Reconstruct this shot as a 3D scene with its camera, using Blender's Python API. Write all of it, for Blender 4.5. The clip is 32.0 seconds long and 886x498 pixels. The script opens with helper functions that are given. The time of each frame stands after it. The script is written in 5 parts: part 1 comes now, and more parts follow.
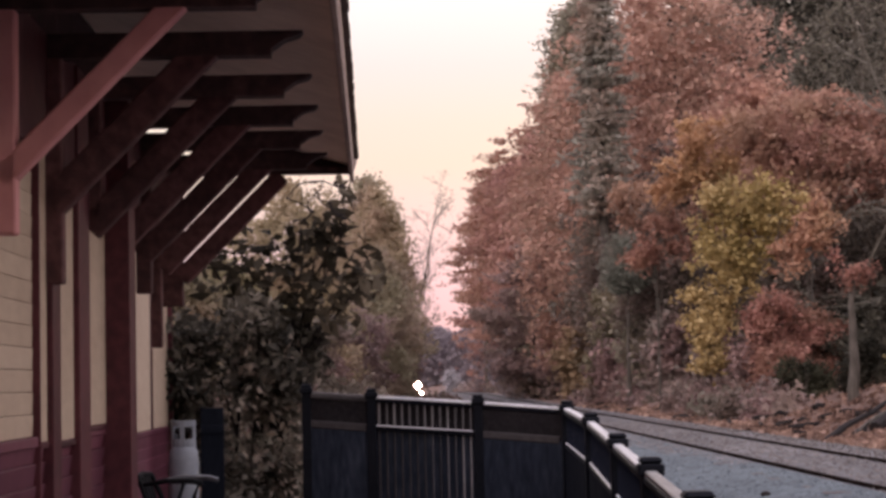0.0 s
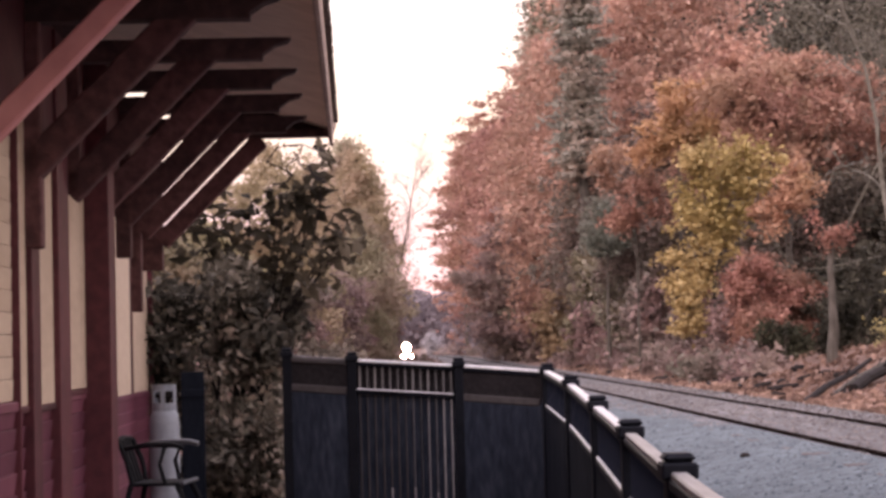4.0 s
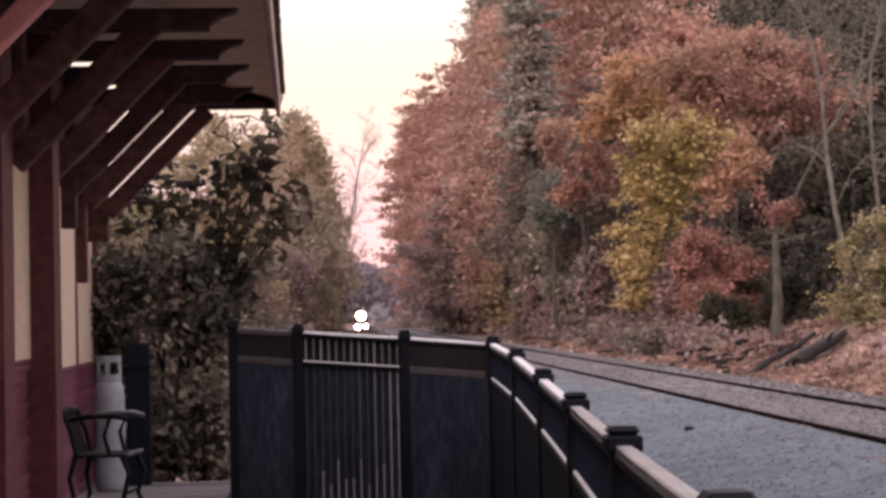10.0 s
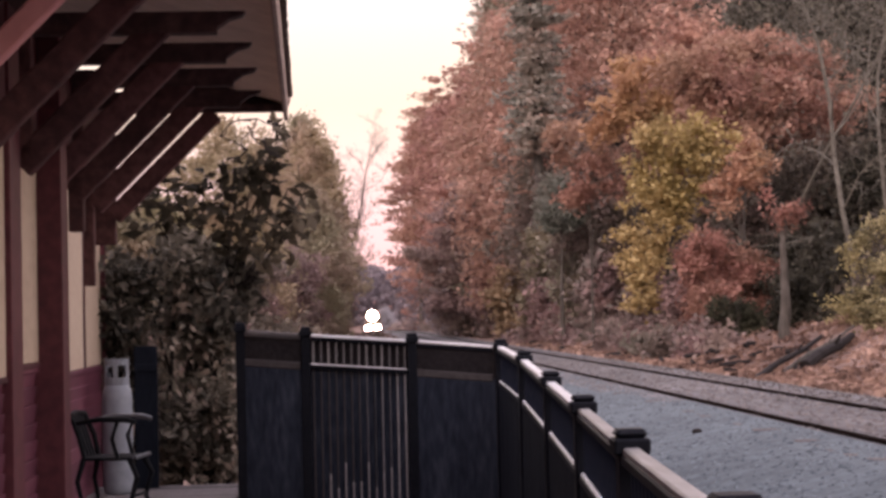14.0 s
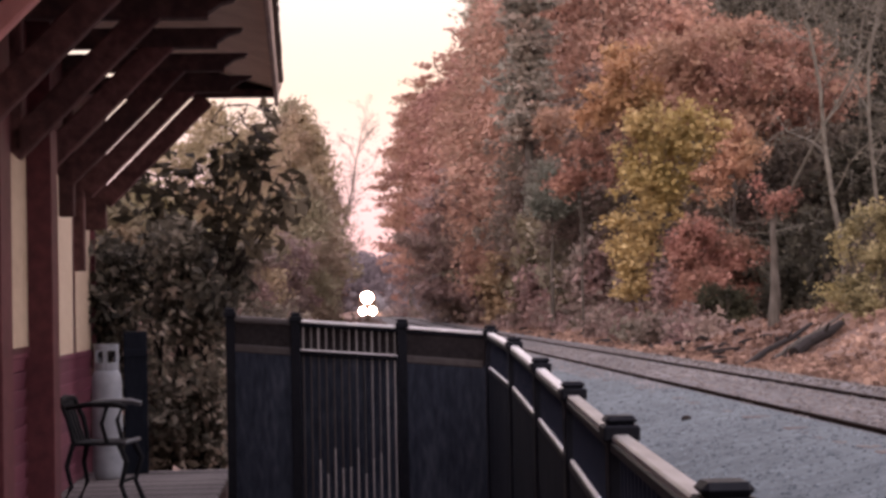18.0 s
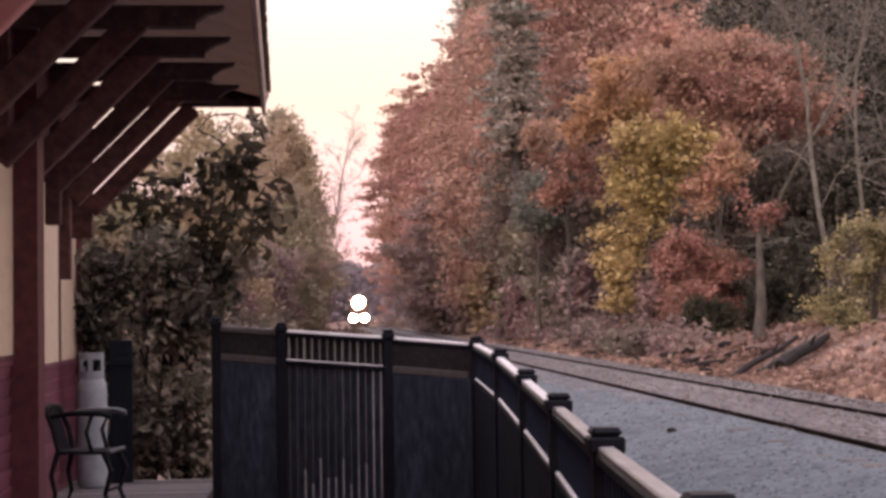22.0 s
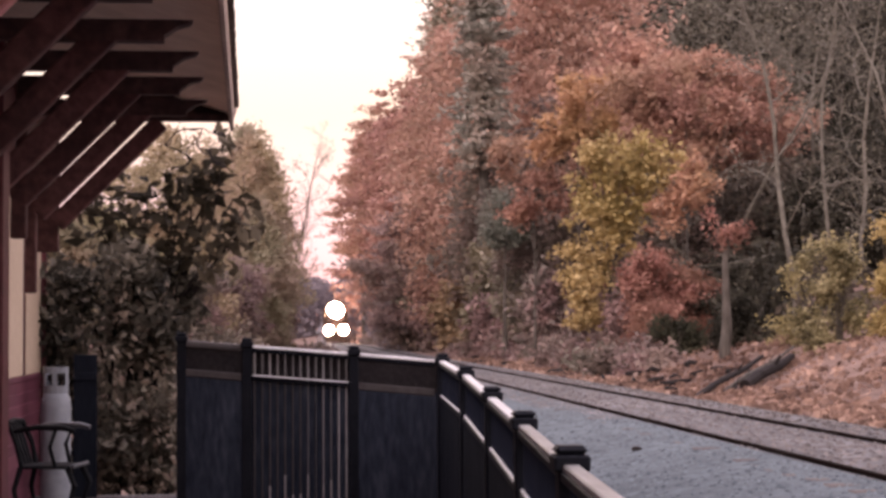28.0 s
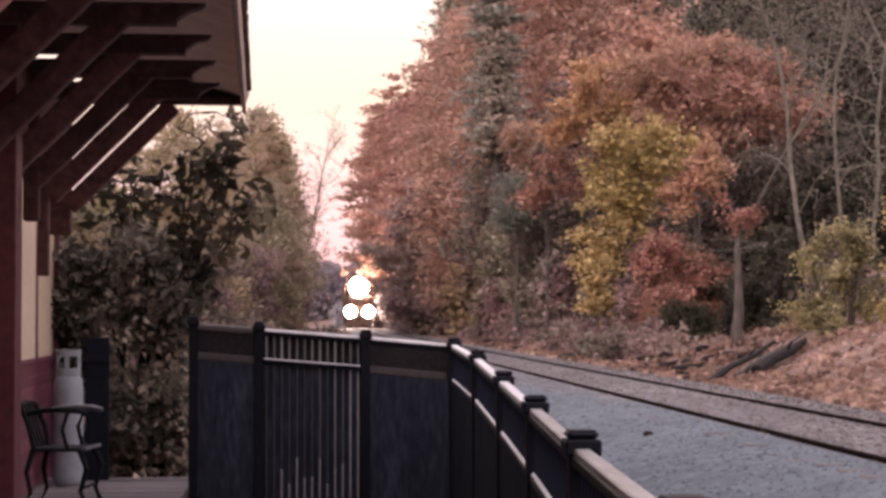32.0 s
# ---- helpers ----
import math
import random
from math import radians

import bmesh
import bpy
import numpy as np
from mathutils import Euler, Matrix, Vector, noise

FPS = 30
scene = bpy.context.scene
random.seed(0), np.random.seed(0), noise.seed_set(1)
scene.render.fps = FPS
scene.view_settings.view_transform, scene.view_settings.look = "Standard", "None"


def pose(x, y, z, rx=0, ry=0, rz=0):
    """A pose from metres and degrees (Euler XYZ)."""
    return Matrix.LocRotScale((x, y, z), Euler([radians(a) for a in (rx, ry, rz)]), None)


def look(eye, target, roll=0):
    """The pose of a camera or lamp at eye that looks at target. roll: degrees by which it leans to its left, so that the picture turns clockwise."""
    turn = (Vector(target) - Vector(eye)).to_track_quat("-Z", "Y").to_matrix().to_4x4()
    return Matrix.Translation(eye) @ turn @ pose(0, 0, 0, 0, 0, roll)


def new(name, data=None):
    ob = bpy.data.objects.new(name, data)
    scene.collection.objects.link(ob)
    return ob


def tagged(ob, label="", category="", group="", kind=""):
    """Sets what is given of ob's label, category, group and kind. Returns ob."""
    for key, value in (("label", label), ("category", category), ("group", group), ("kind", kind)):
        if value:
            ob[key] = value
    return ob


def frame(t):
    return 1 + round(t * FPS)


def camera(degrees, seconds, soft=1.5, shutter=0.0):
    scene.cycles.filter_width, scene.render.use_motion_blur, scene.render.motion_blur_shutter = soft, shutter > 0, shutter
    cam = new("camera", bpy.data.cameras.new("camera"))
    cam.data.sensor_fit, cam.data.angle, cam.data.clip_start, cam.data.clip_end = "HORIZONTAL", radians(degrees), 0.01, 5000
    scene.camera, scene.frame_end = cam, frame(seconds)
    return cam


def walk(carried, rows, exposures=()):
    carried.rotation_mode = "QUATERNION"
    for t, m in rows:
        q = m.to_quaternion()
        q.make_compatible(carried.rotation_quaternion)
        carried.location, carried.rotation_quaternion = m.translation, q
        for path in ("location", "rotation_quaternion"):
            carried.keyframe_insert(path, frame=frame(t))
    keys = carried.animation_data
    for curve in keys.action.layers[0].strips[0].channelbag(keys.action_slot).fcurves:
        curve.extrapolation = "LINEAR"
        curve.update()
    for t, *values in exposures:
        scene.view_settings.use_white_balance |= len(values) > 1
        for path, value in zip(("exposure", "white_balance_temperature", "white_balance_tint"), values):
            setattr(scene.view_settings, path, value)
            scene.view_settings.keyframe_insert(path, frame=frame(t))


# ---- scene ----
EYE = 1.65
cam = camera(26.73, 32.0, soft=3.2)
# seconds, pitch, roll, yaw of a held camera that stands still and turns
ROWS = [
    (0.0, 4.031, 1.296, -1.045),
    (0.5, 3.544, 1.512, -0.840),
    (1.0, 3.099, 1.506, -0.851),
    (1.5, 2.889, 1.488, -0.986),
    (2.0, 2.692, 1.446, -1.094),
    (2.5, 2.543, 1.436, -0.955),
    (3.0, 2.483, 1.494, -1.219),
    (3.5, 2.753, 1.487, -1.598),
    (4.0, 2.887, 1.505, -1.649),
    (4.5, 2.407, 1.500, -1.578),
    (6.5, 2.290, 1.593, -1.952),
    (7.0, 1.811, 1.608, -2.019),
    (7.5, 1.799, 1.569, -2.013),
    (8.0, 1.937, 1.564, -2.110),
    (8.5, 2.119, 1.517, -2.191),
    (9.0, 2.363, 1.328, -2.512),
    (9.5, 2.238, 1.263, -3.013),
    (10.0, 2.009, 1.236, -3.296),
    (10.5, 1.830, 1.206, -3.499),
    (11.0, 1.837, 1.320, -3.491),
    (11.5, 1.723, 1.275, -3.667),
    (12.0, 1.631, 1.240, -3.930),
    (12.5, 1.723, 1.233, -3.712),
    (13.0, 1.800, 1.300, -3.360),
    (13.5, 1.907, 1.279, -3.238),
    (14.0, 2.100, 1.303, -3.067),
    (14.5, 2.067, 1.283, -3.189),
    (15.0, 2.067, 1.193, -3.428),
    (15.5, 1.983, 1.069, -3.651),
    (17.5, 1.911, 1.069, -3.360),
    (18.0, 1.671, 1.091, -3.370),
    (18.5, 1.638, 1.055, -3.193),
    (19.0, 1.534, 0.998, -3.073),
    (19.5, 1.726, 0.984, -2.917),
    (20.0, 1.901, 0.924, -2.917),
    (20.5, 1.868, 0.911, -3.085),
    (21.0, 2.054, 0.922, -3.210),
    (21.5, 2.059, 0.892, -3.441),
    (22.0, 1.995, 0.730, -3.795),
    (22.5, 2.173, 0.736, -3.936),
    (23.0, 2.209, 0.793, -4.106),
    (23.5, 2.276, 0.746, -4.356),
    (24.0, 2.178, 0.741, -4.408),
    (24.5, 1.915, 0.673, -4.588),
    (26.5, 2.217, 0.442, -4.733),
    (27.0, 2.175, 0.421, -4.860),
    (27.5, 2.287, 0.358, -4.872),
    (28.0, 2.507, 0.278, -4.831),
    (28.5, 2.602, 0.225, -4.575),
    (29.0, 2.536, 0.147, -4.536),
    (29.5, 2.466, 0.223, -4.672),
    (30.0, 2.670, 0.090, -4.604),
    (30.5, 2.745, -0.022, -4.757),
    (31.0, 2.312, 0.014, -4.462),
    (31.5, 1.937, 0.071, -4.339),
    (32.0, 2.018, 0.087, -4.469),
]
walk(cam, [(t, pose(0, 0, EYE, 90 + p, r, y)) for t, p, r, y in ROWS],
     exposures=[(t, v + 0.09, 6900 if t == 0 else 7100 if t < 24 else 7250, 29 if t == 0 else 33 if t < 24 else 35) for t, v in ((0.0, -0.24), (0.5, 0.2), (1.0, 0.35), (2.0, 0.1), (3.0, 0.2), (4.0, 0.4), (5.5, 0.2), (7.0, 0.08), (14.0, 0.08), (24.0, 0.08), (27.0, 0.12), (28.0, 0.22), (30.0, 0.2), (31.0, 0.1), (32.0, 0.1))])

# ---- world and light ----
world = bpy.data.worlds.new("dusk_sky")
scene.world = world
world.use_nodes = True
wn, wl = world.node_tree.nodes, world.node_tree.links
wn.clear()
w_out = wn.new("ShaderNodeOutputWorld")
w_bg = wn.new("ShaderNodeBackground")
w_co = wn.new("ShaderNodeTexCoord")
w_sep = wn.new("ShaderNodeSeparateXYZ")
w_ramp = wn.new("ShaderNodeValToRGB")
w_sky = wn.new("ShaderNodeTexSky")
w_mix = wn.new("ShaderNodeMix")
w_sky.sky_type, w_sky.sun_disc = "NISHITA", False
w_sky.sun_elevation, w_sky.sun_rotation = radians(2.0), radians(20)
w_mix.data_type, w_mix.blend_type = "RGBA", "ADD"
w_mix.inputs["Factor"].default_value = 0.04
e = w_ramp.color_ramp.elements
e[0].position, e[0].color = 0.0, (0.70, 0.36, 0.40, 1)
e[1].position, e[1].color = 1.0, (1.5, 1.6, 1.9, 1)
for p, c in ((0.025, (0.62, 0.55, 0.69, 1)), (0.045, (0.72, 0.62, 0.76, 1)), (0.06, (0.775, 0.66, 0.765, 1)), (0.077, (0.805, 0.69, 0.74, 1)), (0.097, (0.84, 0.755, 0.72, 1)), (0.115, (0.86, 0.805, 0.69, 1)), (0.138, (0.875, 0.845, 0.74, 1)), (0.167, (0.90, 0.90, 0.86, 1)), (0.2, (1.05, 1.06, 1.02, 1)), (0.3, (1.25, 1.22, 1.15, 1))):
    el = e.new(p)
    el.color = c
wl.new(w_co.outputs["Generated"], w_sep.inputs[0])
wl.new(w_sep.outputs["Z"], w_ramp.inputs[0])
wl.new(w_ramp.outputs[0], w_mix.inputs["A"])
wl.new(w_sky.outputs[0], w_mix.inputs["B"])
wl.new(w_mix.outputs["Result"], w_bg.inputs[0])
w_bg.inputs[1].default_value = 1.0
wl.new(w_bg.outputs[0], w_out.inputs[0])

sun = new("sun", bpy.data.lights.new("sun", "SUN"))
sun.data.energy, sun.data.angle, sun.data.color = 1.65, radians(40), (1.0, 0.88, 0.80)
sun.matrix_world = look((-50, -45, 60), (6, 30, 0))


# ---- materials ----
def mat(name, colours, scale=6.0, rough=0.8, bump=0.2, metal=0.0, island=0.0, stretch=(1, 1, 1), detail=6.0, spec=0.3, obj=0.0, thin=0.0, patch=None):
    """Colours along a ramp of noise; island / obj: share of variation from piece to piece; thin: share of light let through; patch: a second colour in patches."""
    m = bpy.data.materials.new(name)
    m.use_nodes = True
    n, k = m.node_tree.nodes, m.node_tree.links
    b = n["Principled BSDF"]
    co, mp = n.new("ShaderNodeTexCoord"), n.new("ShaderNodeMapping")
    mp.inputs["Scale"].default_value = stretch
    k.new(co.outputs["Object"], mp.inputs[0])
    nz, big = n.new("ShaderNodeTexNoise"), n.new("ShaderNodeTexNoise")
    nz.inputs["Scale"].default_value, nz.inputs["Detail"].default_value = scale, detail
    big.inputs["Scale"].default_value, big.inputs["Detail"].default_value = scale * 0.13, 3.0
    k.new(mp.outputs[0], nz.inputs["Vector"])
    k.new(mp.outputs[0], big.inputs["Vector"])
    mix = n.new("ShaderNodeMix")
    mix.inputs["Factor"].default_value = 0.4
    k.new(nz.outputs["Fac"], mix.inputs["A"])
    k.new(big.outputs["Fac"], mix.inputs["B"])
    val = mix.outputs["Result"]
    if island:
        mr = n.new("ShaderNodeMapRange")
        mr.inputs["From Min"].default_value, mr.inputs["From Max"].default_value = 0.36, 0.64
        k.new(val, mr.inputs["Value"])
        val = mr.outputs["Result"]
    if island or obj:
        g = n.new("ShaderNodeNewGeometry") if island else n.new("ShaderNodeObjectInfo")
        m2 = n.new("ShaderNodeMix")
        m2.inputs["Factor"].default_value = island or obj
        k.new(val, m2.inputs["A"])
        k.new(g.outputs["Random Per Island" if island else "Random"], m2.inputs["B"])
        val = m2.outputs["Result"]
    ramp = n.new("ShaderNodeValToRGB")
    el = ramp.color_ramp.elements
    lo, hi = (0.3, 0.7) if not island else (0.12, 0.88)
    for i, c in enumerate(colours):
        p = lo + (hi - lo) * i / max(1, len(colours) - 1)
        s = el[i] if i < 2 else el.new(p)
        s.position, s.color = p, (*c, 1)
    k.new(val, ramp.inputs[0])
    hue = ramp.outputs[0]
    if patch:
        # patches of a second leaf colour, different on every plant
        pn, pr, oi, ml, pm = n.new("ShaderNodeTexNoise"), n.new("ShaderNodeMapRange"), n.new("ShaderNodeObjectInfo"), n.new("ShaderNodeMath"), n.new("ShaderNodeMix")
        pn.noise_dimensions = "4D"
        pn.inputs["Scale"].default_value, pn.inputs["Detail"].default_value = 0.33, 4.0
        ml.operation = "MULTIPLY"
        ml.inputs[1].default_value = 40.0
        k.new(oi.outputs["Random"], ml.inputs[0])
        k.new(ml.outputs[0], pn.inputs["W"])
        k.new(co.outputs["Object"], pn.inputs["Vector"])
        pr.inputs["From Min"].default_value, pr.inputs["From Max"].default_value, pr.inputs["To Max"].default_value = 0.46, 0.62, 0.75
        k.new(pn.outputs["Fac"], pr.inputs["Value"])
        k.new(pr.outputs["Result"], pm.inputs["Factor"])
        pm.data_type = "RGBA"
        k.new(hue, pm.inputs["A"])
        pm.inputs["B"].default_value = (*patch, 1)
        hue = pm.outputs["Result"]
    k.new(hue, b.inputs["Base Color"])
    b.inputs["Roughness"].default_value, b.inputs["Metallic"].default_value = rough, metal
    b.inputs["Specular IOR Level"].default_value = spec
    if bump:
        bp = n.new("ShaderNodeBump")
        bp.inputs["Strength"].default_value, bp.inputs["Distance"].default_value = bump, 0.02
        k.new(nz.outputs["Fac"], bp.inputs["Height"])
        k.new(bp.outputs[0], b.inputs["Normal"])
    if thin:
        tr, ms = n.new("ShaderNodeBsdfTranslucent"), n.new("ShaderNodeMixShader")
        ms.inputs[0].default_value = thin
        k.new(hue, tr.inputs[0])
        k.new(b.outputs[0], ms.inputs[1])
        k.new(tr.outputs[0], ms.inputs[2])
        k.new(ms.outputs[0], n["Material Output"].inputs[0])
    return m


def glow(name, colour, strength):
    m = bpy.data.materials.new(name)
    m.use_nodes = True
    b = m.node_tree.nodes["Principled BSDF"]
    b.inputs["Base Color"].default_value = (*colour, 1)
    b.inputs["Emission Color"].default_value, b.inputs["Emission Strength"].default_value = (*colour, 1), strength
    return m


def leafy(name, *colours, patch=None, island=0.32):
    return mat(name, colours, scale=1.5, rough=0.7, bump=0, island=island, spec=0.15, thin=0.35, patch=patch)


M_YELLOW = mat("cream_paint", ((0.46, 0.355, 0.262), (0.55, 0.435, 0.33), (0.61, 0.495, 0.385)), 5, 0.55, 0.1, stretch=(1, 1, 3), obj=0.25)
M_RED = mat("maroon_paint", ((0.085, 0.023, 0.039), (0.13, 0.037, 0.059), (0.185, 0.057, 0.083)), 5, 0.5, 0.12, obj=0.25)
M_POST = mat("dark_maroon_paint", ((0.034, 0.0085, 0.0118), (0.075, 0.0185, 0.0245), (0.13, 0.036, 0.045)), 14, 0.5, 0.12, obj=0.25)
# one brace timber in two tones: light on the nearest put into colour
M_LITBRACE = mat("lit_pink_red_timber", ((0.5342, 0.229, 0.229), (0.6869, 0.318, 0.3116), (0.7886, 0.407, 0.3943)), 7, 0.65, 0.25, stretch=(1, 4, 1), obj=0.2)
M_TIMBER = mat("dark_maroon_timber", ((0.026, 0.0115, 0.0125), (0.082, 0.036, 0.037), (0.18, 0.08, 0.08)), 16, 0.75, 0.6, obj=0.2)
M_DARKWOOD = mat("dark_timber", ((0.022, 0.0125, 0.0135), (0.066, 0.035, 0.036), (0.15, 0.08, 0.077)), 14, 0.75, 0.6, obj=0.2)
M_SHEATH = mat("brown_sheathing", ((0.24, 0.175, 0.155), (0.39, 0.295, 0.26), (0.50, 0.39, 0.345)), 5, 0.8, 0.3, stretch=(1, 3, 1), obj=0.3)
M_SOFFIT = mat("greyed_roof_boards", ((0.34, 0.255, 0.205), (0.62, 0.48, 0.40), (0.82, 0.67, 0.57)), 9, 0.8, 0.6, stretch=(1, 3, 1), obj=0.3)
M_SHINGLE = mat("shingle", ((0.06, 0.04, 0.035), (0.12, 0.085, 0.07)), 12, 0.9, 0.5, obj=0.4)
M_BLACK = mat("black_metal", ((0.006, 0.0068, 0.010), (0.013, 0.0145, 0.0195)), 30, 0.5, 0.08, spec=0.06)
# sky sheen on the black rails, put into a pale strip colour
M_RAILTOP = mat("sheen_rail_cap", ((0.58, 0.585, 0.6), (0.86, 0.86, 0.865)), 9, 0.28, 0.05, spec=0.55)
M_PICKET = mat("satin_black_picket", ((0.00896, 0.0112, 0.02016), (0.01568, 0.01904, 0.03136)), 20, 0.5, 0.03, spec=0.05)
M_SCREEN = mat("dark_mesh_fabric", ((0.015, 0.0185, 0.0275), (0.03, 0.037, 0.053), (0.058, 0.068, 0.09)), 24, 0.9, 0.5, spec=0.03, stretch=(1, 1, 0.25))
# darker sheet added on the trackside fence to keep its gaps black
M_SHADE = mat("black_gap_sheet", ((0.007, 0.0085, 0.0125), (0.014, 0.017, 0.024), (0.03, 0.035, 0.046)), 24, 0.9, 0.5, spec=0.03, stretch=(1, 1, 0.25))
M_STRIP = mat("dark_brown_strip", ((0.0145, 0.013, 0.0145), (0.031, 0.0275, 0.029)), 24, 0.9, 0.4, spec=0.03)
# duller sheen colour for the nearest trackside panels
M_DIMSHEEN = mat("dim_sheen_cap", ((0.13, 0.126, 0.122), (0.25, 0.242, 0.234), (0.43, 0.42, 0.41)), 7, 0.35, 0.1, spec=0.45, stretch=(3, 0.4, 1))
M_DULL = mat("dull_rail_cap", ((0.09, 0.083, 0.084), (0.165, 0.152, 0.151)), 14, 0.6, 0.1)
M_DULLRAIL = mat("dull_brown_rail", ((0.035, 0.031, 0.032), (0.075, 0.067, 0.067)), 16, 0.7, 0.2)
# glints on the pickets, put into their colour
M_HIGHGLINT = mat("high_picket_glint", ((0.1, 0.095, 0.096), (0.23, 0.22, 0.22), (0.4, 0.385, 0.38)), 10, 0.3, 0.05, spec=0.5, obj=0.35)
M_BRIGHTGLINT = mat("bright_glint_picket", ((0.2, 0.19, 0.195), (0.42, 0.405, 0.40)), 14, 0.3, 0.05, spec=0.5)
M_DECK = mat("weathered_deck", ((0.06, 0.053, 0.053), (0.11, 0.098, 0.098), (0.18, 0.163, 0.16)), 12, 0.75, 0.6, stretch=(1, 8, 1), obj=0.4)
M_GRAVEL = mat("pale_gravel", ((0.041, 0.054, 0.063), (0.071, 0.092, 0.105), (0.118, 0.148, 0.166)), 5, 0.9, 0.8)
M_STONE = mat("ballast_stone", ((0.048, 0.062, 0.072), (0.087, 0.111, 0.126), (0.16, 0.192, 0.212)), 9, 0.9, 0.4, island=0.7)
M_DIRTSTONE = mat("dirty_stone", ((0.05, 0.046, 0.044), (0.11, 0.10, 0.097), (0.19, 0.17, 0.163)), 9, 0.9, 0.4, island=0.7)
M_LITTER = mat("leaf_litter", ((0.09, 0.057, 0.048), (0.165, 0.107, 0.087), (0.235, 0.157, 0.127)), 3.2, 0.95, 0.9)
M_LITLEAF = leafy("fallen_leaf", (0.08, 0.049, 0.04), (0.275, 0.177, 0.138), (0.54, 0.37, 0.29))
M_DIRTY = mat("dirty_ballast", ((0.036, 0.036, 0.038), (0.092, 0.09, 0.094), (0.185, 0.181, 0.187)), 3, 0.95, 0.8, stretch=(2.2, 0.5, 1))
M_TIE = mat("creosoted_tie", ((0.065, 0.055, 0.053), (0.115, 0.10, 0.095)), 8, 0.9, 0.4, obj=0.3)
M_RAIL = mat("rusty_rail", ((0.007, 0.005, 0.005), (0.015, 0.011, 0.010)), 12, 1.0, 0.2, spec=0.0)
M_TRUNK = mat("grey_bark", ((0.028, 0.025, 0.021), (0.08, 0.071, 0.061), (0.155, 0.139, 0.12)), 9, 0.9, 0.8, stretch=(1, 1, 0.3))
M_LOG = mat("dead_log", ((0.0072, 0.0056, 0.0056), (0.0192, 0.0144, 0.0136)), 6, 0.9, 0.8)
M_TWIG = mat("bare_twig", ((0.06, 0.056, 0.046), (0.2, 0.188, 0.156)), 5, 0.9, 0.4)
M_CHAIR = mat("dark_metal_chair", ((0.006, 0.007, 0.009), (0.012, 0.0135, 0.017)), 14, 0.65, 0.1, spec=0.1)
M_CHAIRTOP = mat("pale_grey_metal", ((0.09, 0.098, 0.112), (0.15, 0.16, 0.18)), 14, 0.4, 0.1, metal=0.3, spec=0.5)
M_GLINT = mat("grey_glint_picket", ((0.035, 0.033, 0.036), (0.085, 0.08, 0.085), (0.2, 0.19, 0.195)), 9, 0.35, 0.03, spec=0.5, obj=0.75, stretch=(1, 1, 0.6))
M_BOARD = mat("dark_blue_grey_board", ((0.007, 0.009, 0.014), (0.015, 0.018, 0.026)), 8, 0.9, 0.2, stretch=(4, 4, 1), spec=0.05)
M_TANK = mat("pale_grey_enamel", ((0.18, 0.205, 0.235), (0.32, 0.35, 0.385)), 9, 0.45, 0.05)
M_LOCO = mat("loco_paint", ((0.05, 0.032, 0.025), (0.1, 0.064, 0.048)), 3, 0.5, 0.1)
M_GLASS = mat("dark_glass", ((0.01, 0.012, 0.015), (0.02, 0.022, 0.025)), 3, 0.08, 0, spec=0.8)
M_HEAD = glow("headlight_glow", (1.0, 0.86, 0.66), 420.0)
M_DITCH = glow("ditch_glow", (1.0, 0.84, 0.64), 320.0)
L_RED = leafy("red_leaf", (0.14, 0.07, 0.054), (0.38, 0.21, 0.162), (0.64, 0.405, 0.305), patch=(0.39, 0.262, 0.182))
L_DEEP = leafy("maroon_leaf", (0.205, 0.109, 0.094), (0.445, 0.255, 0.215), (0.65, 0.405, 0.335), patch=(0.43, 0.275, 0.2), island=0.14)
L_RUST = leafy("rust_leaf", (0.21, 0.112, 0.08), (0.46, 0.265, 0.18), (0.65, 0.41, 0.28), patch=(0.46, 0.33, 0.17))
L_GOLD = leafy("gold_leaf", (0.15, 0.107, 0.054), (0.47, 0.35, 0.165), (0.68, 0.545, 0.295), patch=(0.36, 0.28, 0.11))
L_OLIVE = leafy("olive_leaf", (0.07749, 0.06937, 0.04576), (0.1919, 0.1734, 0.1144), (0.3026, 0.2694, 0.1845), patch=(0.2435, 0.1771, 0.1255))
L_TAN = leafy("tan_leaf", (0.15, 0.105, 0.068), (0.31, 0.225, 0.14), (0.46, 0.34, 0.22))
L_TEAL = leafy("blue_green_needle", (0.065, 0.08, 0.066), (0.155, 0.185, 0.152), (0.26, 0.295, 0.245), patch=(0.2, 0.19, 0.155))
L_SPRUCE = leafy("blue_grey_needle", (0.125, 0.127, 0.108), (0.295, 0.295, 0.252), (0.48, 0.472, 0.41), patch=(0.42, 0.31, 0.25))
L_SALLOW = leafy("brownish_olive_leaf", (0.17, 0.139, 0.086), (0.38, 0.315, 0.2), (0.57, 0.48, 0.32), patch=(0.45, 0.335, 0.255))
L_PINE = leafy("pine_needle", (0.12, 0.118, 0.09), (0.28, 0.268, 0.208), (0.46, 0.432, 0.34), patch=(0.32, 0.26, 0.195))
L_FADED = leafy("faded_olive_leaf", (0.15, 0.14, 0.076), (0.33, 0.308, 0.18), (0.50, 0.465, 0.29), patch=(0.37, 0.30, 0.2))
L_LIME = leafy("yellow_green_leaf", (0.06, 0.051, 0.03), (0.25, 0.218, 0.118), (0.56, 0.49, 0.29), patch=(0.42, 0.35, 0.16))
L_BLUSH = leafy("blush_tan_leaf", (0.245, 0.142, 0.114), (0.485, 0.298, 0.235), (0.68, 0.46, 0.362), patch=(0.46, 0.315, 0.24), island=0.14)
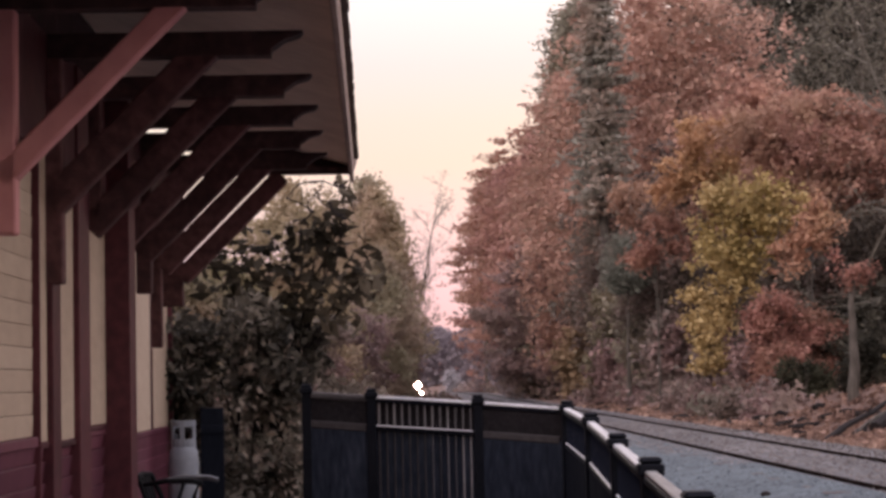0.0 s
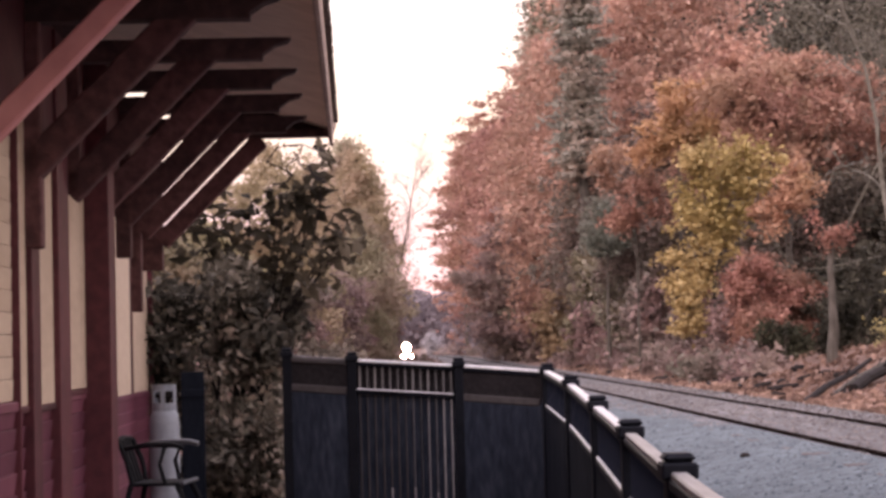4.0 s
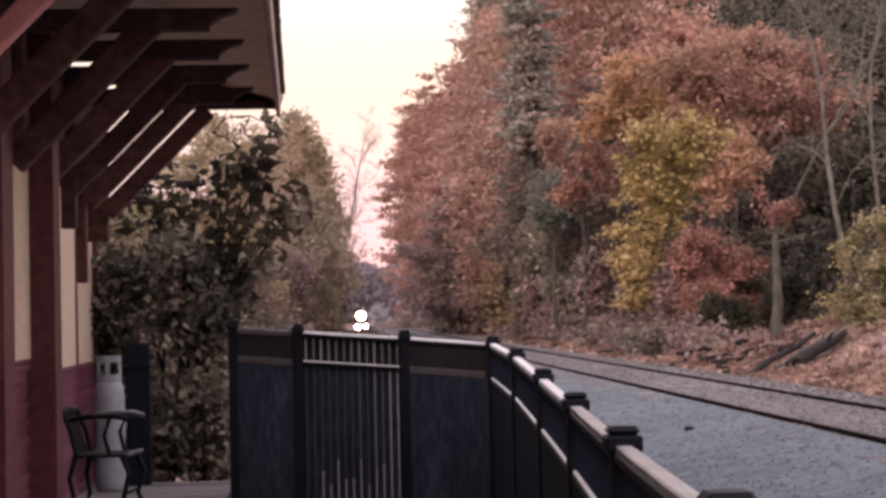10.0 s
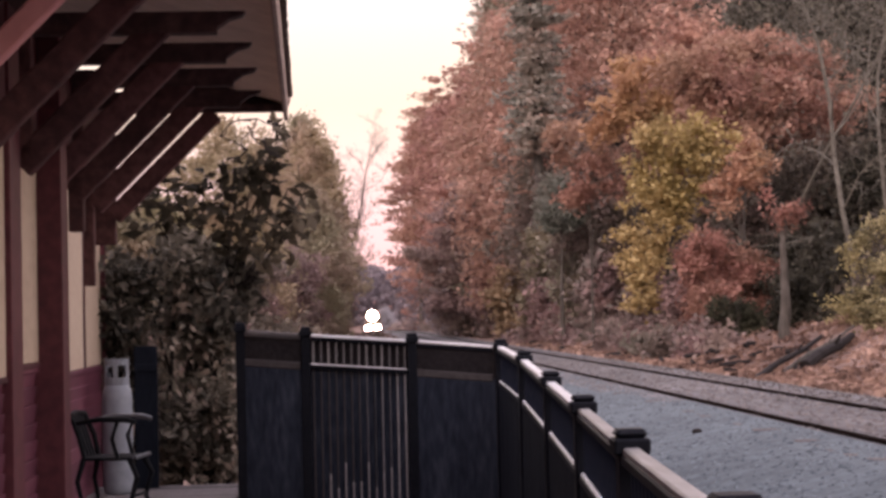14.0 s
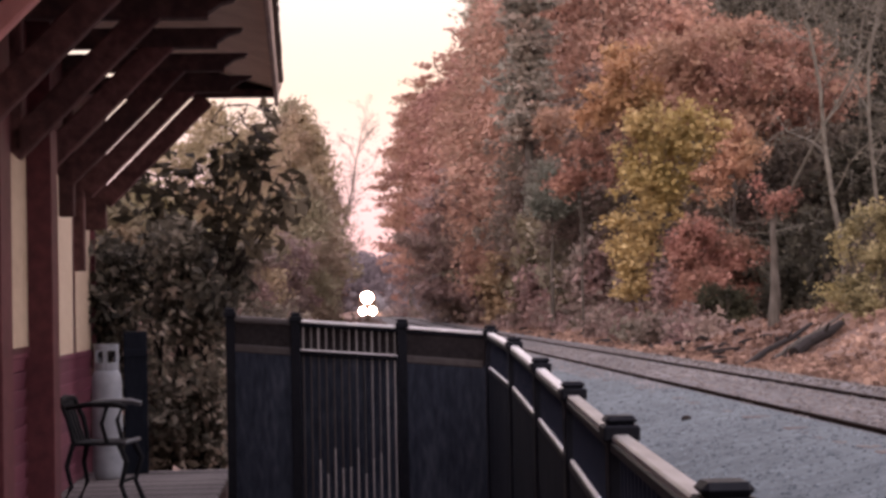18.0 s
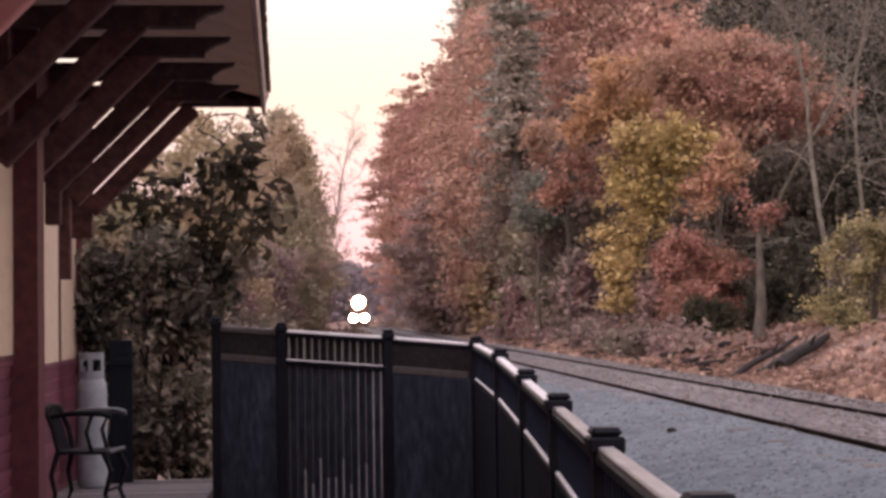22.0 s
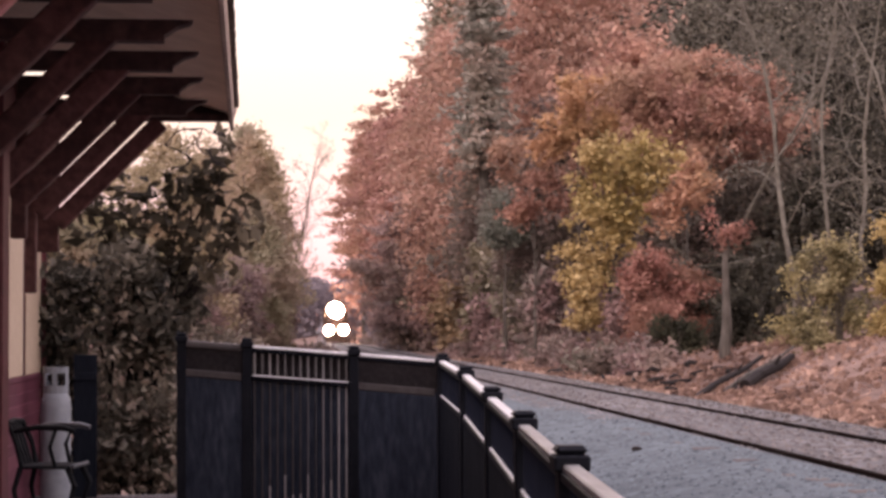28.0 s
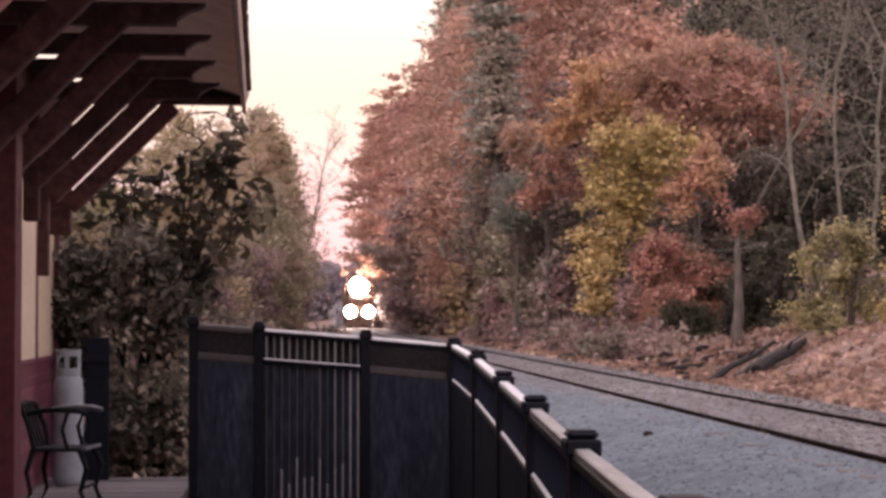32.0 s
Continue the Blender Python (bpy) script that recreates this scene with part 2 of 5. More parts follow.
L_MAUVE = leafy("mauve_brown_leaf", (0.17, 0.122, 0.114), (0.335, 0.24, 0.225), (0.48, 0.355, 0.33), patch=(0.29, 0.235, 0.19), island=0.14)
# distance haze put into the leaf colour
L_HAZE = leafy("hazed_grey_brush", (0.19, 0.168, 0.185), (0.265, 0.235, 0.258), (0.35, 0.31, 0.335))
L_BUFF = leafy("pinkish_buff_leaf", (0.24, 0.18, 0.14), (0.42, 0.325, 0.255), (0.58, 0.46, 0.375), patch=(0.34, 0.33, 0.22))
L_AMBER = leafy("amber_leaf", (0.24, 0.15, 0.08), (0.54, 0.36, 0.19), (0.72, 0.53, 0.31), patch=(0.45, 0.25, 0.15))
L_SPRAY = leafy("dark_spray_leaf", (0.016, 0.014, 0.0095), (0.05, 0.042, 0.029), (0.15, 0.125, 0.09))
L_HUSK = leafy("dry_hedge_leaf", (0.13, 0.105, 0.085), (0.27, 0.22, 0.175), (0.42, 0.345, 0.28))
L_WINE = leafy("wine_leaf", (0.09, 0.04, 0.035), (0.32, 0.152, 0.124), (0.58, 0.325, 0.255), patch=(0.27, 0.165, 0.115))
L_DIM = leafy("dim_brown_leaf", (0.04, 0.034, 0.027), (0.105, 0.088, 0.070), (0.20, 0.166, 0.132))
L_GREEN = leafy("dark_green_leaf", (0.02, 0.022, 0.014), (0.055, 0.056, 0.036), (0.12, 0.115, 0.078))
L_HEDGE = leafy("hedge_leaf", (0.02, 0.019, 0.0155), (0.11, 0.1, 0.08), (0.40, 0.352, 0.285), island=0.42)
L_BRUSH = leafy("purple_brush", (0.125, 0.084, 0.08), (0.27, 0.178, 0.165), (0.42, 0.285, 0.26), patch=(0.2, 0.19, 0.16))
L_GREY = leafy("grey_brush", (0.1313, 0.1092, 0.1092), (0.2625, 0.2205, 0.2205), (0.399, 0.3413, 0.3413), patch=(0.231, 0.1785, 0.1575))
L_LACE = leafy("grey_green_lacy_leaf", (0.06, 0.056, 0.044), (0.15, 0.14, 0.11), (0.27, 0.255, 0.205))
# near-black leaves: shade inside the woods and brush put into the colour
L_DUSK = leafy("shaded_twiggy_brush", (0.014, 0.0135, 0.0098), (0.042, 0.040, 0.030), (0.105, 0.099, 0.075))
L_UMBER = leafy("umber_mauve_leaf", (0.075, 0.058, 0.05), (0.19, 0.145, 0.125), (0.32, 0.25, 0.215), patch=(0.2, 0.19, 0.15))
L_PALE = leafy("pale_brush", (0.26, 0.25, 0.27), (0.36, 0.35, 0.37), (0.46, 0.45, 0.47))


# ---- mesh helpers ----
def link(name, me, material, parent=None, label="", kind=""):
    me.materials.append(material)
    ob = new(name, me)
    if parent:
        ob.parent = parent
    return tagged(ob, label, kind=kind)


def part(name, bm, material, parent=None, label="", kind=""):
    me = bpy.data.meshes.new(name)
    bm.to_mesh(me)
    bm.free()
    return link(name, me, material, parent, label, kind)


def thing(name, label, category, m=None, group="", kind=""):
    ob = new(name)
    if m is not None:
        ob.matrix_world = m
    return tagged(ob, label, category, group, kind)


def add_box(bm, lo, hi, bevel=0.0, m=None):
    lo, hi = Vector(lo), Vector(hi)
    r = bmesh.ops.create_cube(bm, size=1.0, matrix=Matrix.Translation((lo + hi) / 2) @ Matrix.Diagonal((*(hi - lo), 1)))
    vs = r["verts"]
    if bevel:
        es = list({ed for v in vs for ed in v.link_edges})
        out = bmesh.ops.bevel(bm, geom=es, offset=bevel, segments=1, affect="EDGES")
        vs = list({v for f in out["faces"] for v in f.verts} | {v for v in vs if v.is_valid})
    if m is not None:
        bmesh.ops.transform(bm, matrix=m, verts=[v for v in vs if v.is_valid])
    return bm


def box(lo, hi, bevel=0.0):
    return add_box(bmesh.new(), lo, hi, bevel)


def add_beam(bm, a, b, w, h, bevel=0.006, up=(0, 0, 1)):
    """A timber of section w x h from a to b."""
    a, b = Vector(a), Vector(b)
    y = (b - a).normalized()
    x = y.cross(Vector(up)).normalized()
    z = x.cross(y)
    m = Matrix((x, y, z)).transposed().to_4x4()
    m.translation = a
    return add_box(bm, (-w / 2, 0, -h / 2), (w / 2, (b - a).length, h / 2), bevel, m)


def beam(a, b, w, h, bevel=0.006, up=(0, 0, 1)):
    return add_beam(bmesh.new(), a, b, w, h, bevel, up)


def add_tube(bm, pts, radii, sides=7):
    """A tapered tube along points."""
    rings = []
    for i, p in enumerate(pts):
        p = Vector(p)
        d = (Vector(pts[min(i + 1, len(pts) - 1)]) - Vector(pts[max(i - 1, 0)])).normalized()
        x = d.orthogonal().normalized() if abs(d.z) > 0.95 else d.cross(Vector((0, 0, 1))).normalized()
        y = d.cross(x)
        rings.append([bm.verts.new(p + radii[i] * (math.cos(a) * x + math.sin(a) * y)) for a in (2 * math.pi * j / sides for j in range(sides))])
    for r0, r1 in zip(rings, rings[1:]):
        for j in range(sides):
            bm.faces.new((r0[j], r0[(j + 1) % sides], r1[(j + 1) % sides], r1[j]))
    bm.faces.new(rings[0][::-1])
    bm.faces.new(rings[-1])
    return bm


def tube(pts, radii, sides=7):
    return add_tube(bmesh.new(), pts, radii, sides)


def lathe(profile, sides=20, centre=(0, 0, 0)):
    bm = bmesh.new()
    rings = [[bm.verts.new((centre[0] + r * math.cos(2 * math.pi * j / sides), centre[1] + r * math.sin(2 * math.pi * j / sides), centre[2] + z)) for j in range(sides)] for r, z in profile]
    for r0, r1 in zip(rings, rings[1:]):
        for j in range(sides):
            bm.faces.new((r0[j], r0[(j + 1) % sides], r1[(j + 1) % sides], r1[j]))
    bm.faces.new(rings[0][::-1])
    bm.faces.new(rings[-1])
    for f in bm.faces:
        f.smooth = len(f.verts) == 4
    return bm


def leaves(centres, size, rng, aspect=0.6, droop=0.0):
    """A mesh of small folded leaves, one at each centre."""
    n = len(centres)
    u = rng.normal(size=(n, 3))
    u[:, 2] = u[:, 2] * 0.7 - droop
    u /= np.linalg.norm(u, axis=1)[:, None]
    v = np.cross(u, rng.normal(size=(n, 3)))
    v /= np.linalg.norm(v, axis=1)[:, None] + 1e-9
    w = np.cross(u, v)
    s = (size * rng.uniform(0.6, 1.35, n))[:, None]
    tip, root = centres + u * s * 0.5, centres - u * s * 0.5
    lift = w * s * 0.12
    a, b = centres + v * s * aspect * 0.5 + lift, centres - v * s * aspect * 0.5 + lift
    co = np.stack([root, a, tip, b], 1).reshape(-1, 3)
    me = bpy.data.meshes.new("leaves")
    me.vertices.add(4 * n)
    me.vertices.foreach_set("co", co.ravel())
    me.loops.add(6 * n)
    i = np.arange(n)[:, None] * 4
    me.loops.foreach_set("vertex_index", (i + np.array([0, 1, 2, 0, 2, 3])).ravel())
    me.polygons.add(2 * n)
    me.polygons.foreach_set("loop_start", np.arange(2 * n) * 3)
    me.update(calc_edges=True)
    return me


def cloud(rng, n, blobs, shell=0.55):
    """Points near the skins of some ellipsoids (centre, radii)."""
    vol = np.array([b[1][0] * b[1][2] + b[1][1] * b[1][2] for b in blobs])
    pick = rng.choice(len(blobs), n, p=vol / vol.sum())
    d = rng.normal(size=(n, 3))
    d /= np.linalg.norm(d, axis=1)[:, None]
    r = shell + (1.08 - shell) * rng.random(n) ** 0.6
    c, rad = np.array([b[0] for b in blobs])[pick], np.array([b[1] for b in blobs])[pick]
    return c + d * rad * r[:, None]


def trunk_mesh(rng, height, girth, radius, limbs=6, low=0.25):
    bm = bmesh.new()
    pts, x, y = [], 0.0, 0.0
    for i in range(6):
        pts.append((x, y, height * i / 5 - 0.3 * (i == 0)))
        x, y = x + rng.normal() * height * 0.012, y + rng.normal() * height * 0.012
    add_tube(bm, pts, [girth * (1.25 - 0.2 * i) if i else girth * 1.6 for i in range(6)], 8)
    for i in range(limbs):
        f = low + (0.95 - low) * (i + 0.5) / limbs
        k = int(f * 5)
        p = Vector(pts[k]).lerp(Vector(pts[min(5, k + 1)]), f * 5 - k)
        a = rng.uniform(0, 2 * math.pi)
        q = p + Vector((math.cos(a), math.sin(a), 0.55)) * radius * rng.uniform(0.45, 0.9)
        mid = p.lerp(q, 0.5) + Vector((0, 0, -0.08 * radius))
        g = girth * (0.5 - 0.3 * f)
        add_tube(bm, [p, mid, q], [g, g * 0.6, g * 0.2], 5)
        for _ in range(2):
            b = rng.uniform(0, 2 * math.pi)
            add_tube(bm, [mid, mid + Vector((math.cos(b), math.sin(b), 0.7)) * radius * 0.4], [g * 0.45, g * 0.1], 4)
    return bm


def envelope(rng, n, radius, height, low, profile, seed, rough=0.75, layer=1.7):
    """Points in an uneven crown: profile gives the breadth at each height from 0 to 1."""
    f = rng.random(3 * n)
    a = rng.uniform(0, 2 * math.pi, 3 * n)
    wide = np.array([profile(v) for v in f])
    keep = rng.random(3 * n) < 0.15 + 0.85 * wide
    f, a, wide = f[keep][:n], a[keep][:n], wide[keep][:n]
    k = len(f)
    q = (rng.random(k) ** 0.3)
    lump = np.array([noise.noise(Vector((2.3 * math.cos(t), 2.3 * math.sin(t), 1.1 * height / radius * v * 1.4 + seed))) + 0.5 * noise.noise(Vector((5.1 * math.cos(t), 5.1 * math.sin(t), 2.6 * height / radius * v + seed))) + 0.45 * noise.noise(Vector((10 * math.cos(t), 10 * math.sin(t), 5 * height / radius * v + seed))) for t, v in zip(a, f)])
    r = radius * wide * (1 + rough * lump) * q + rng.normal(size=k) * radius * 0.03
    z = height * (low + (1 - low) * f) + 0.07 * height * lump * (f > 0.6)
    pts = np.stack([r * np.cos(a), r * np.sin(a), z], 1)
    g = 3.2 / max(1.2, radius)
    gap = np.array([noise.noise(Vector((p[0], p[1], layer * p[2])) * g + Vector((seed, 0, 0))) + 0.6 * noise.noise(Vector((p[0], p[1], layer * p[2])) * g * 2.7 + Vector((0, seed, 0))) for p in pts])
    return pts[gap > -0.2]


def clumps(rng, centres, each, leaf, flat=0.7, spread=0.9):
    """Small tufts of leaves round every centre, so that dark gaps stay between them."""
    size = leaf * spread * rng.uniform(0.6, 1.5, len(centres))
    off = rng.normal(size=(len(centres), each, 3)) * np.array((1, 1, flat)) * size[:, None, None]
    return (centres[:, None, :] + off).reshape(-1, 3)


def holes(pts, size, seed, keep=-0.05):
    """Leaves out the points in hollows about that many metres wide."""
    return np.array([p for p in pts if noise.noise(Vector(p) / size + Vector((seed, 0, 0))) + 0.5 * noise.noise(Vector(p) * 2.3 / size) > keep])


ROUND = lambda v: max(0.05, math.sin(math.pi * min(1.0, 0.14 + 0.86 * v))) ** 0.7


def broad_tree(x, y, z, height, radius, material, label, seed, n=6000, leaf=0.3, low=0.2, girth=0.0, name="autumn_tree", flat=0.7):
    rng = np.random.default_rng(seed)
    t = thing(name, label, "tree", pose(x, y, z))
    part("trunk", trunk_mesh(rng, height * 0.85, girth or height * 0.012, radius, low=max(low, 0.15)), M_TRUNK, t)
    if flat < 0.5:
        # level boughs, each a flat pad of tufts
        boughs = envelope(rng, n // 108, radius, height, low, ROUND, seed, layer=4.2)
        pad = radius * rng.uniform(0.1, 0.2, len(boughs))
        tufts = (boughs[:, None, :] + rng.normal(size=(len(boughs), 12, 3)) * np.array((1, 1, 0.3)) * pad[:, None, None]).reshape(-1, 3)
    else:
        tufts = envelope(rng, n // 9, radius, height, low, ROUND, seed)
    link("crown", leaves(clumps(rng, tufts, 9, leaf, flat, 0.9), leaf, rng), material, t)
    return t


def conifer(x, y, z, height, radius, label, seed, n=7000, leaf=0.35, material=None, whorls=34, name="pine_tree", low=0.06):
    """Level branches in whorls, each a flat spray of needles, with dark gaps between the whorls."""
    rng = np.random.default_rng(seed)
    t = thing(name, label, "tree", pose(x, y, z))
    bm = tube([(0, 0, -0.3), (0, 0, height * 0.5), (0, 0, height * 0.98)], [height * 0.014, height * 0.009, 0.02], 8)
    tufts = []
    for i in range(whorls):
        f = low + (0.98 - low) * (i + rng.uniform(-0.3, 0.3)) / whorls
        for b in range(6):
            a = b * 1.05 + i * 0.7 + rng.normal() * 0.25
            reach = radius * max(0.08, (1.03 - f)) ** 0.62 * rng.uniform(0.35, 1.4)
            lift = reach * rng.uniform(-0.05, 0.28)
            tip = Vector((math.cos(a) * reach, math.sin(a) * reach, height * f + lift))
            add_tube(bm, [(0, 0, height * f), tip], [0.06, 0.012], 4)
            for g in np.linspace(0.25, 1.0, 9):
                side = rng.normal() * reach * 0.16 * (1.2 - g)
                tufts.append((tip.x * g - math.sin(a) * side, tip.y * g + math.cos(a) * side, height * f + lift * g * g))
    part("trunk", bm, M_TRUNK, t)
    tufts = np.array(tufts)
    link("crown", leaves(clumps(rng, tufts, max(3, n // len(tufts)), leaf, 0.28, 0.75), leaf, rng, aspect=0.4), material or L_PINE, t)
    return t


def shrub(x, y, z, height, radius, material, label, seed, n=1500, leaf=0.22, name="shrub", group="", gap=-0.12):
    rng = np.random.default_rng(seed)
    t = thing(name, label, "shrub", pose(x, y, z), group)
    bm = bmesh.new()
    for _ in range(7):
        a, r = rng.uniform(0, 6.28), radius * rng.uniform(0.2, 0.7)
        add_tube(bm, [(0, 0, -0.2), (r * 0.4 * math.cos(a), r * 0.4 * math.sin(a), height * 0.4), (r * math.cos(a), r * math.sin(a), height * rng.uniform(0.6, 0.9))], [0.03, 0.02, 0.006], 4)
    part("stem", bm, M_TRUNK, t)
    heads = []
    for k in range(9):
        a, r, f = rng.uniform(0, 6.28), radius * rng.uniform(0.1, 0.75), (k + rng.uniform(0.2, 1.0)) / 10
        w = radius * rng.uniform(0.28, 0.52) * (1.1 - 0.45 * f)
        heads.append(((r * math.cos(a) * (1.1 - 0.6 * f), r * math.sin(a) * (1.1 - 0.6 * f), height * f), (w, w, min(w, height * 0.3) * rng.uniform(0.6, 1.0))))
    link("foliage", leaves(clumps(rng, holes(cloud(rng, n // 4, heads, 0.35), 0.45 + 0.1 * radius, seed, gap), 5, leaf), leaf, rng), material, t)
    return t


def bare_tree(x, y, z, height, radius, label, seed, girth=0.1, limbs=11, material=None, low=0.22, lean=(0.0, 0.0), clinging=None, rise=0.35):
    """A leafless tree: a wavering trunk, crooked limbs and branches, and a mass of twigs; a few clinging leaves where given."""
    rng = np.random.default_rng(seed)
    t = thing("bare_tree", label, "tree", pose(x, y, z))
    bm, tw, ends = bmesh.new(), bmesh.new(), []

    def crook(start, d, length, r0, r1, steps, wild, sides, to):
        pts, p, d = [start], start.copy(), d.normalized()
        for _ in range(steps):
            d = (d + Vector(rng.normal(size=3)) * wild + Vector((0, 0, 0.06))).normalized()
            p = p + d * length / steps
            pts.append(p.copy())
        add_tube(to, pts, [r0 + (r1 - r0) * i / steps for i in range(steps + 1)], sides)
        return pts

    trunk = crook(Vector((0, 0, -0.3)), Vector((lean[0], lean[1], 1)), height + 0.3, girth * 1.3, girth * 0.15, 9, 0.13, 8, bm)
    for i in range(limbs):
        f = low + (0.97 - low) * (i + rng.random()) / limbs
        k = min(8, int(f * 9))
        p = trunk[k].lerp(trunk[k + 1], f * 9 - k)
        a = rng.uniform(0, 6.283)
        d = Vector((math.cos(a), math.sin(a), rise + rng.normal() * 0.3))
        thick = girth * (0.5 - 0.3 * f)
        limb = crook(p, d, radius * rng.uniform(0.55, 1.1) * (1.25 - 0.6 * f), thick, thick * 0.25, 6, 0.2, 5, bm)
        for _ in range(6):
            b = int(rng.integers(1, 6))
            d2 = (limb[b + 1] - limb[b]).normalized() + Vector(rng.normal(size=3)) * 0.7
            br = crook(limb[b].lerp(limb[b + 1], rng.random()), d2, radius * rng.uniform(0.25, 0.5), thick * 0.42, thick * 0.14, 4, 0.28, 4, tw)
            for _ in range(4):
                c = int(rng.integers(1, 4))
                tip = crook(br[c], (br[c + 1] - br[c]).normalized() + Vector(rng.normal(size=3)) * 0.8, radius * rng.uniform(0.1, 0.26), thick * 0.2, thick * 0.07, 3, 0.3, 3, tw)
                ends += tip[1:]
    part("trunk", bm, material or M_TWIG, t)
    part("twig_mass", tw, material or M_TWIG, t, kind="stuff")
    if clinging:
        leaf, m = clinging
        link("clinging_leaves", leaves(clumps(rng, np.array([tuple(p) for p in ends[::4]]), 3, leaf, 0.8, 1.1), leaf, rng), m, t, kind="stuff")
    return t


# ---- ground, track bed ----
def lerp_table(v, table):
    for (a, p), (b, q) in zip(table, table[1:]):
        if v <= b:
            f = max(0.0, (v - a) / (b - a))
            return p + (q - p) * f
    return table[-1][1]


DIP = ((0, 0), (40, -0.02), (70, -0.1), (200, -0.14), (240, -0.4), (300, -1.1), (360, -2.2), (420, -3.0), (470, -3.8), (510, -4.1), (600, -4.2), (4000, -3))
CENTRE = ((-100, 5.25), (45, 5.25), (170, 6.0), (330, 6.0), (420, 5.6), (470, 4.7), (510, 2.8), (560, -2), (700, -25), (4000, -600))
ACROSS = ((-400, -0.2), (-3, -0.15), (1.2, -0.12), (3.0, 0.33), (3.8, 0.495), (4.4, 0.527), (4.46, 0.512), (6.8, 0.512), (7.3, 0.445), (8.2, 0.52), (10, 0.95), (13, 1.9), (18, 3.2), (30, 5.0), (80, 7.0), (400, 8.0))
smooth_centre = lambda y: sum(lerp_table(y + o, CENTRE) for o in (-40, -20, 0, 20, 40)) / 5
smooth_dip = lambda y: sum(lerp_table(y + o, DIP) for o in (-30, 0, 30)) / 3


def ground_z(x, y):
    return lerp_table(x - (smooth_centre(y) - 5.25 if y > 0 else 0), ACROSS) + smooth_dip(y)


def bank_bump(x, y):
    return 0.28 * noise.noise(Vector((x * 0.6, y * 0.45, 3))) * min(1.0, max(0.0, (x - 7.3) / 3.0))


def build_ground():
    xs = [-1500, -400, -120, -60, -30, -15, -8, -4, -2, 0, 1.2, 2, 2.6, 3.0, 3.3, 3.8, 4.1, 4.4, 4.46, 5.25, 6, 6.9, 7.3, 7.6, 7.9, 8.2, 8.8, 9.4, 10, 11, 12, 13, 15, 18, 22, 30, 45, 80, 200, 500, 1500]
    ys = [-600, -100, -30, -10] + [2 * i for i in range(0, 40)] + [80 + 8 * i for i in range(0, 35)] + [370 + 20 * i for i in range(10)] + [700, 1000, 1500, 2500, 4500]
    verts, faces, kinds = [], [], []
    for y in ys:
        sh = smooth_centre(y) - 5.25
        for x in xs:
            w = x + (sh if abs(x) < 100 else 0)
            bump = bank_bump(x, y) if x > 7.3 or 2.6 <= x < 3.0 else 0.0
            verts.append((w, y, ground_z(w, y) + bump))
    nx = len(xs)
    for j in range(len(ys) - 1):
        for i in range(nx - 1):
            faces.append((j * nx + i, j * nx + i + 1, (j + 1) * nx + i + 1, (j + 1) * nx + i))
            mid = (xs[i] + xs[i + 1]) / 2
            kinds.append(2 if 4.41 - 1.1 * min(1.0, max(0.0, (ys[j] - 22) / 12)) < mid < 7.3 else 1 if (0.5 if ys[j] < 14 else 1.9) < mid < 7.3 and ys[j] < 46 else 2 if 3.2 < mid < 7.3 else 0)
    me = bpy.data.meshes.new("ground")
    me.from_pydata(verts, [], faces)
    ob = link("ground", me, M_LITTER, label="leaf-strewn ground with a pale gravel track bed", kind="structure")
    me.materials.append(M_GRAVEL)
    me.materials.append(M_DIRTY)
    me.polygons.foreach_set("material_index", kinds)
    me.update()
    return ob


ground = build_ground()


def pebbles(name, label, count, span_x, span_y, size, material, seed, flat=0.6, lift=0.0):
    rng = np.random.default_rng(seed)
    v, f = [], []
    base = [(1, 0, 0), (0, 1, 0), (-1, 0, 0), (0, -1, 0), (0, 0, 1), (0, 0, -1)]
    tri = [(0, 1, 4), (1, 2, 4), (2, 3, 4), (3, 0, 4), (1, 0, 5), (2, 1, 5), (3, 2, 5), (0, 3, 5)]
    for _ in range(count):
        x = rng.uniform(*span_x)
        y = span_y[0] + (span_y[1] - span_y[0]) * rng.random() ** 1.5
        s, a = size * rng.uniform(0.5, 1.5), rng.uniform(0, 6.28)
        z, k = ground_z(x, y) + lift, len(v)
        for p in base:
            q = [c + rng.normal() * 0.15 for c in p]
            v.append((x + s * (q[0] * math.cos(a) - q[1] * math.sin(a)), y + s * (q[0] * math.sin(a) + q[1] * math.cos(a)), z + s * flat * q[2]))
        f += [tuple(k + i for i in t) for t in tri]
    me = bpy.data.meshes.new(name)
    me.from_pydata(v, [], f)
    return tagged(link(name, me, material, label=label, kind="stuff"), category="gravel")


pebbles("gravel_stones", "loose pale grey gravel stones beside the track", 9000, (1.8, 4.4), (10, 40), 0.018, M_STONE, 3)
pebbles("ballast_stones", "dirty crushed stone ballast between the rails", 5000, (4.5, 7.1), (14, 50), 0.026, M_DIRTSTONE, 4)

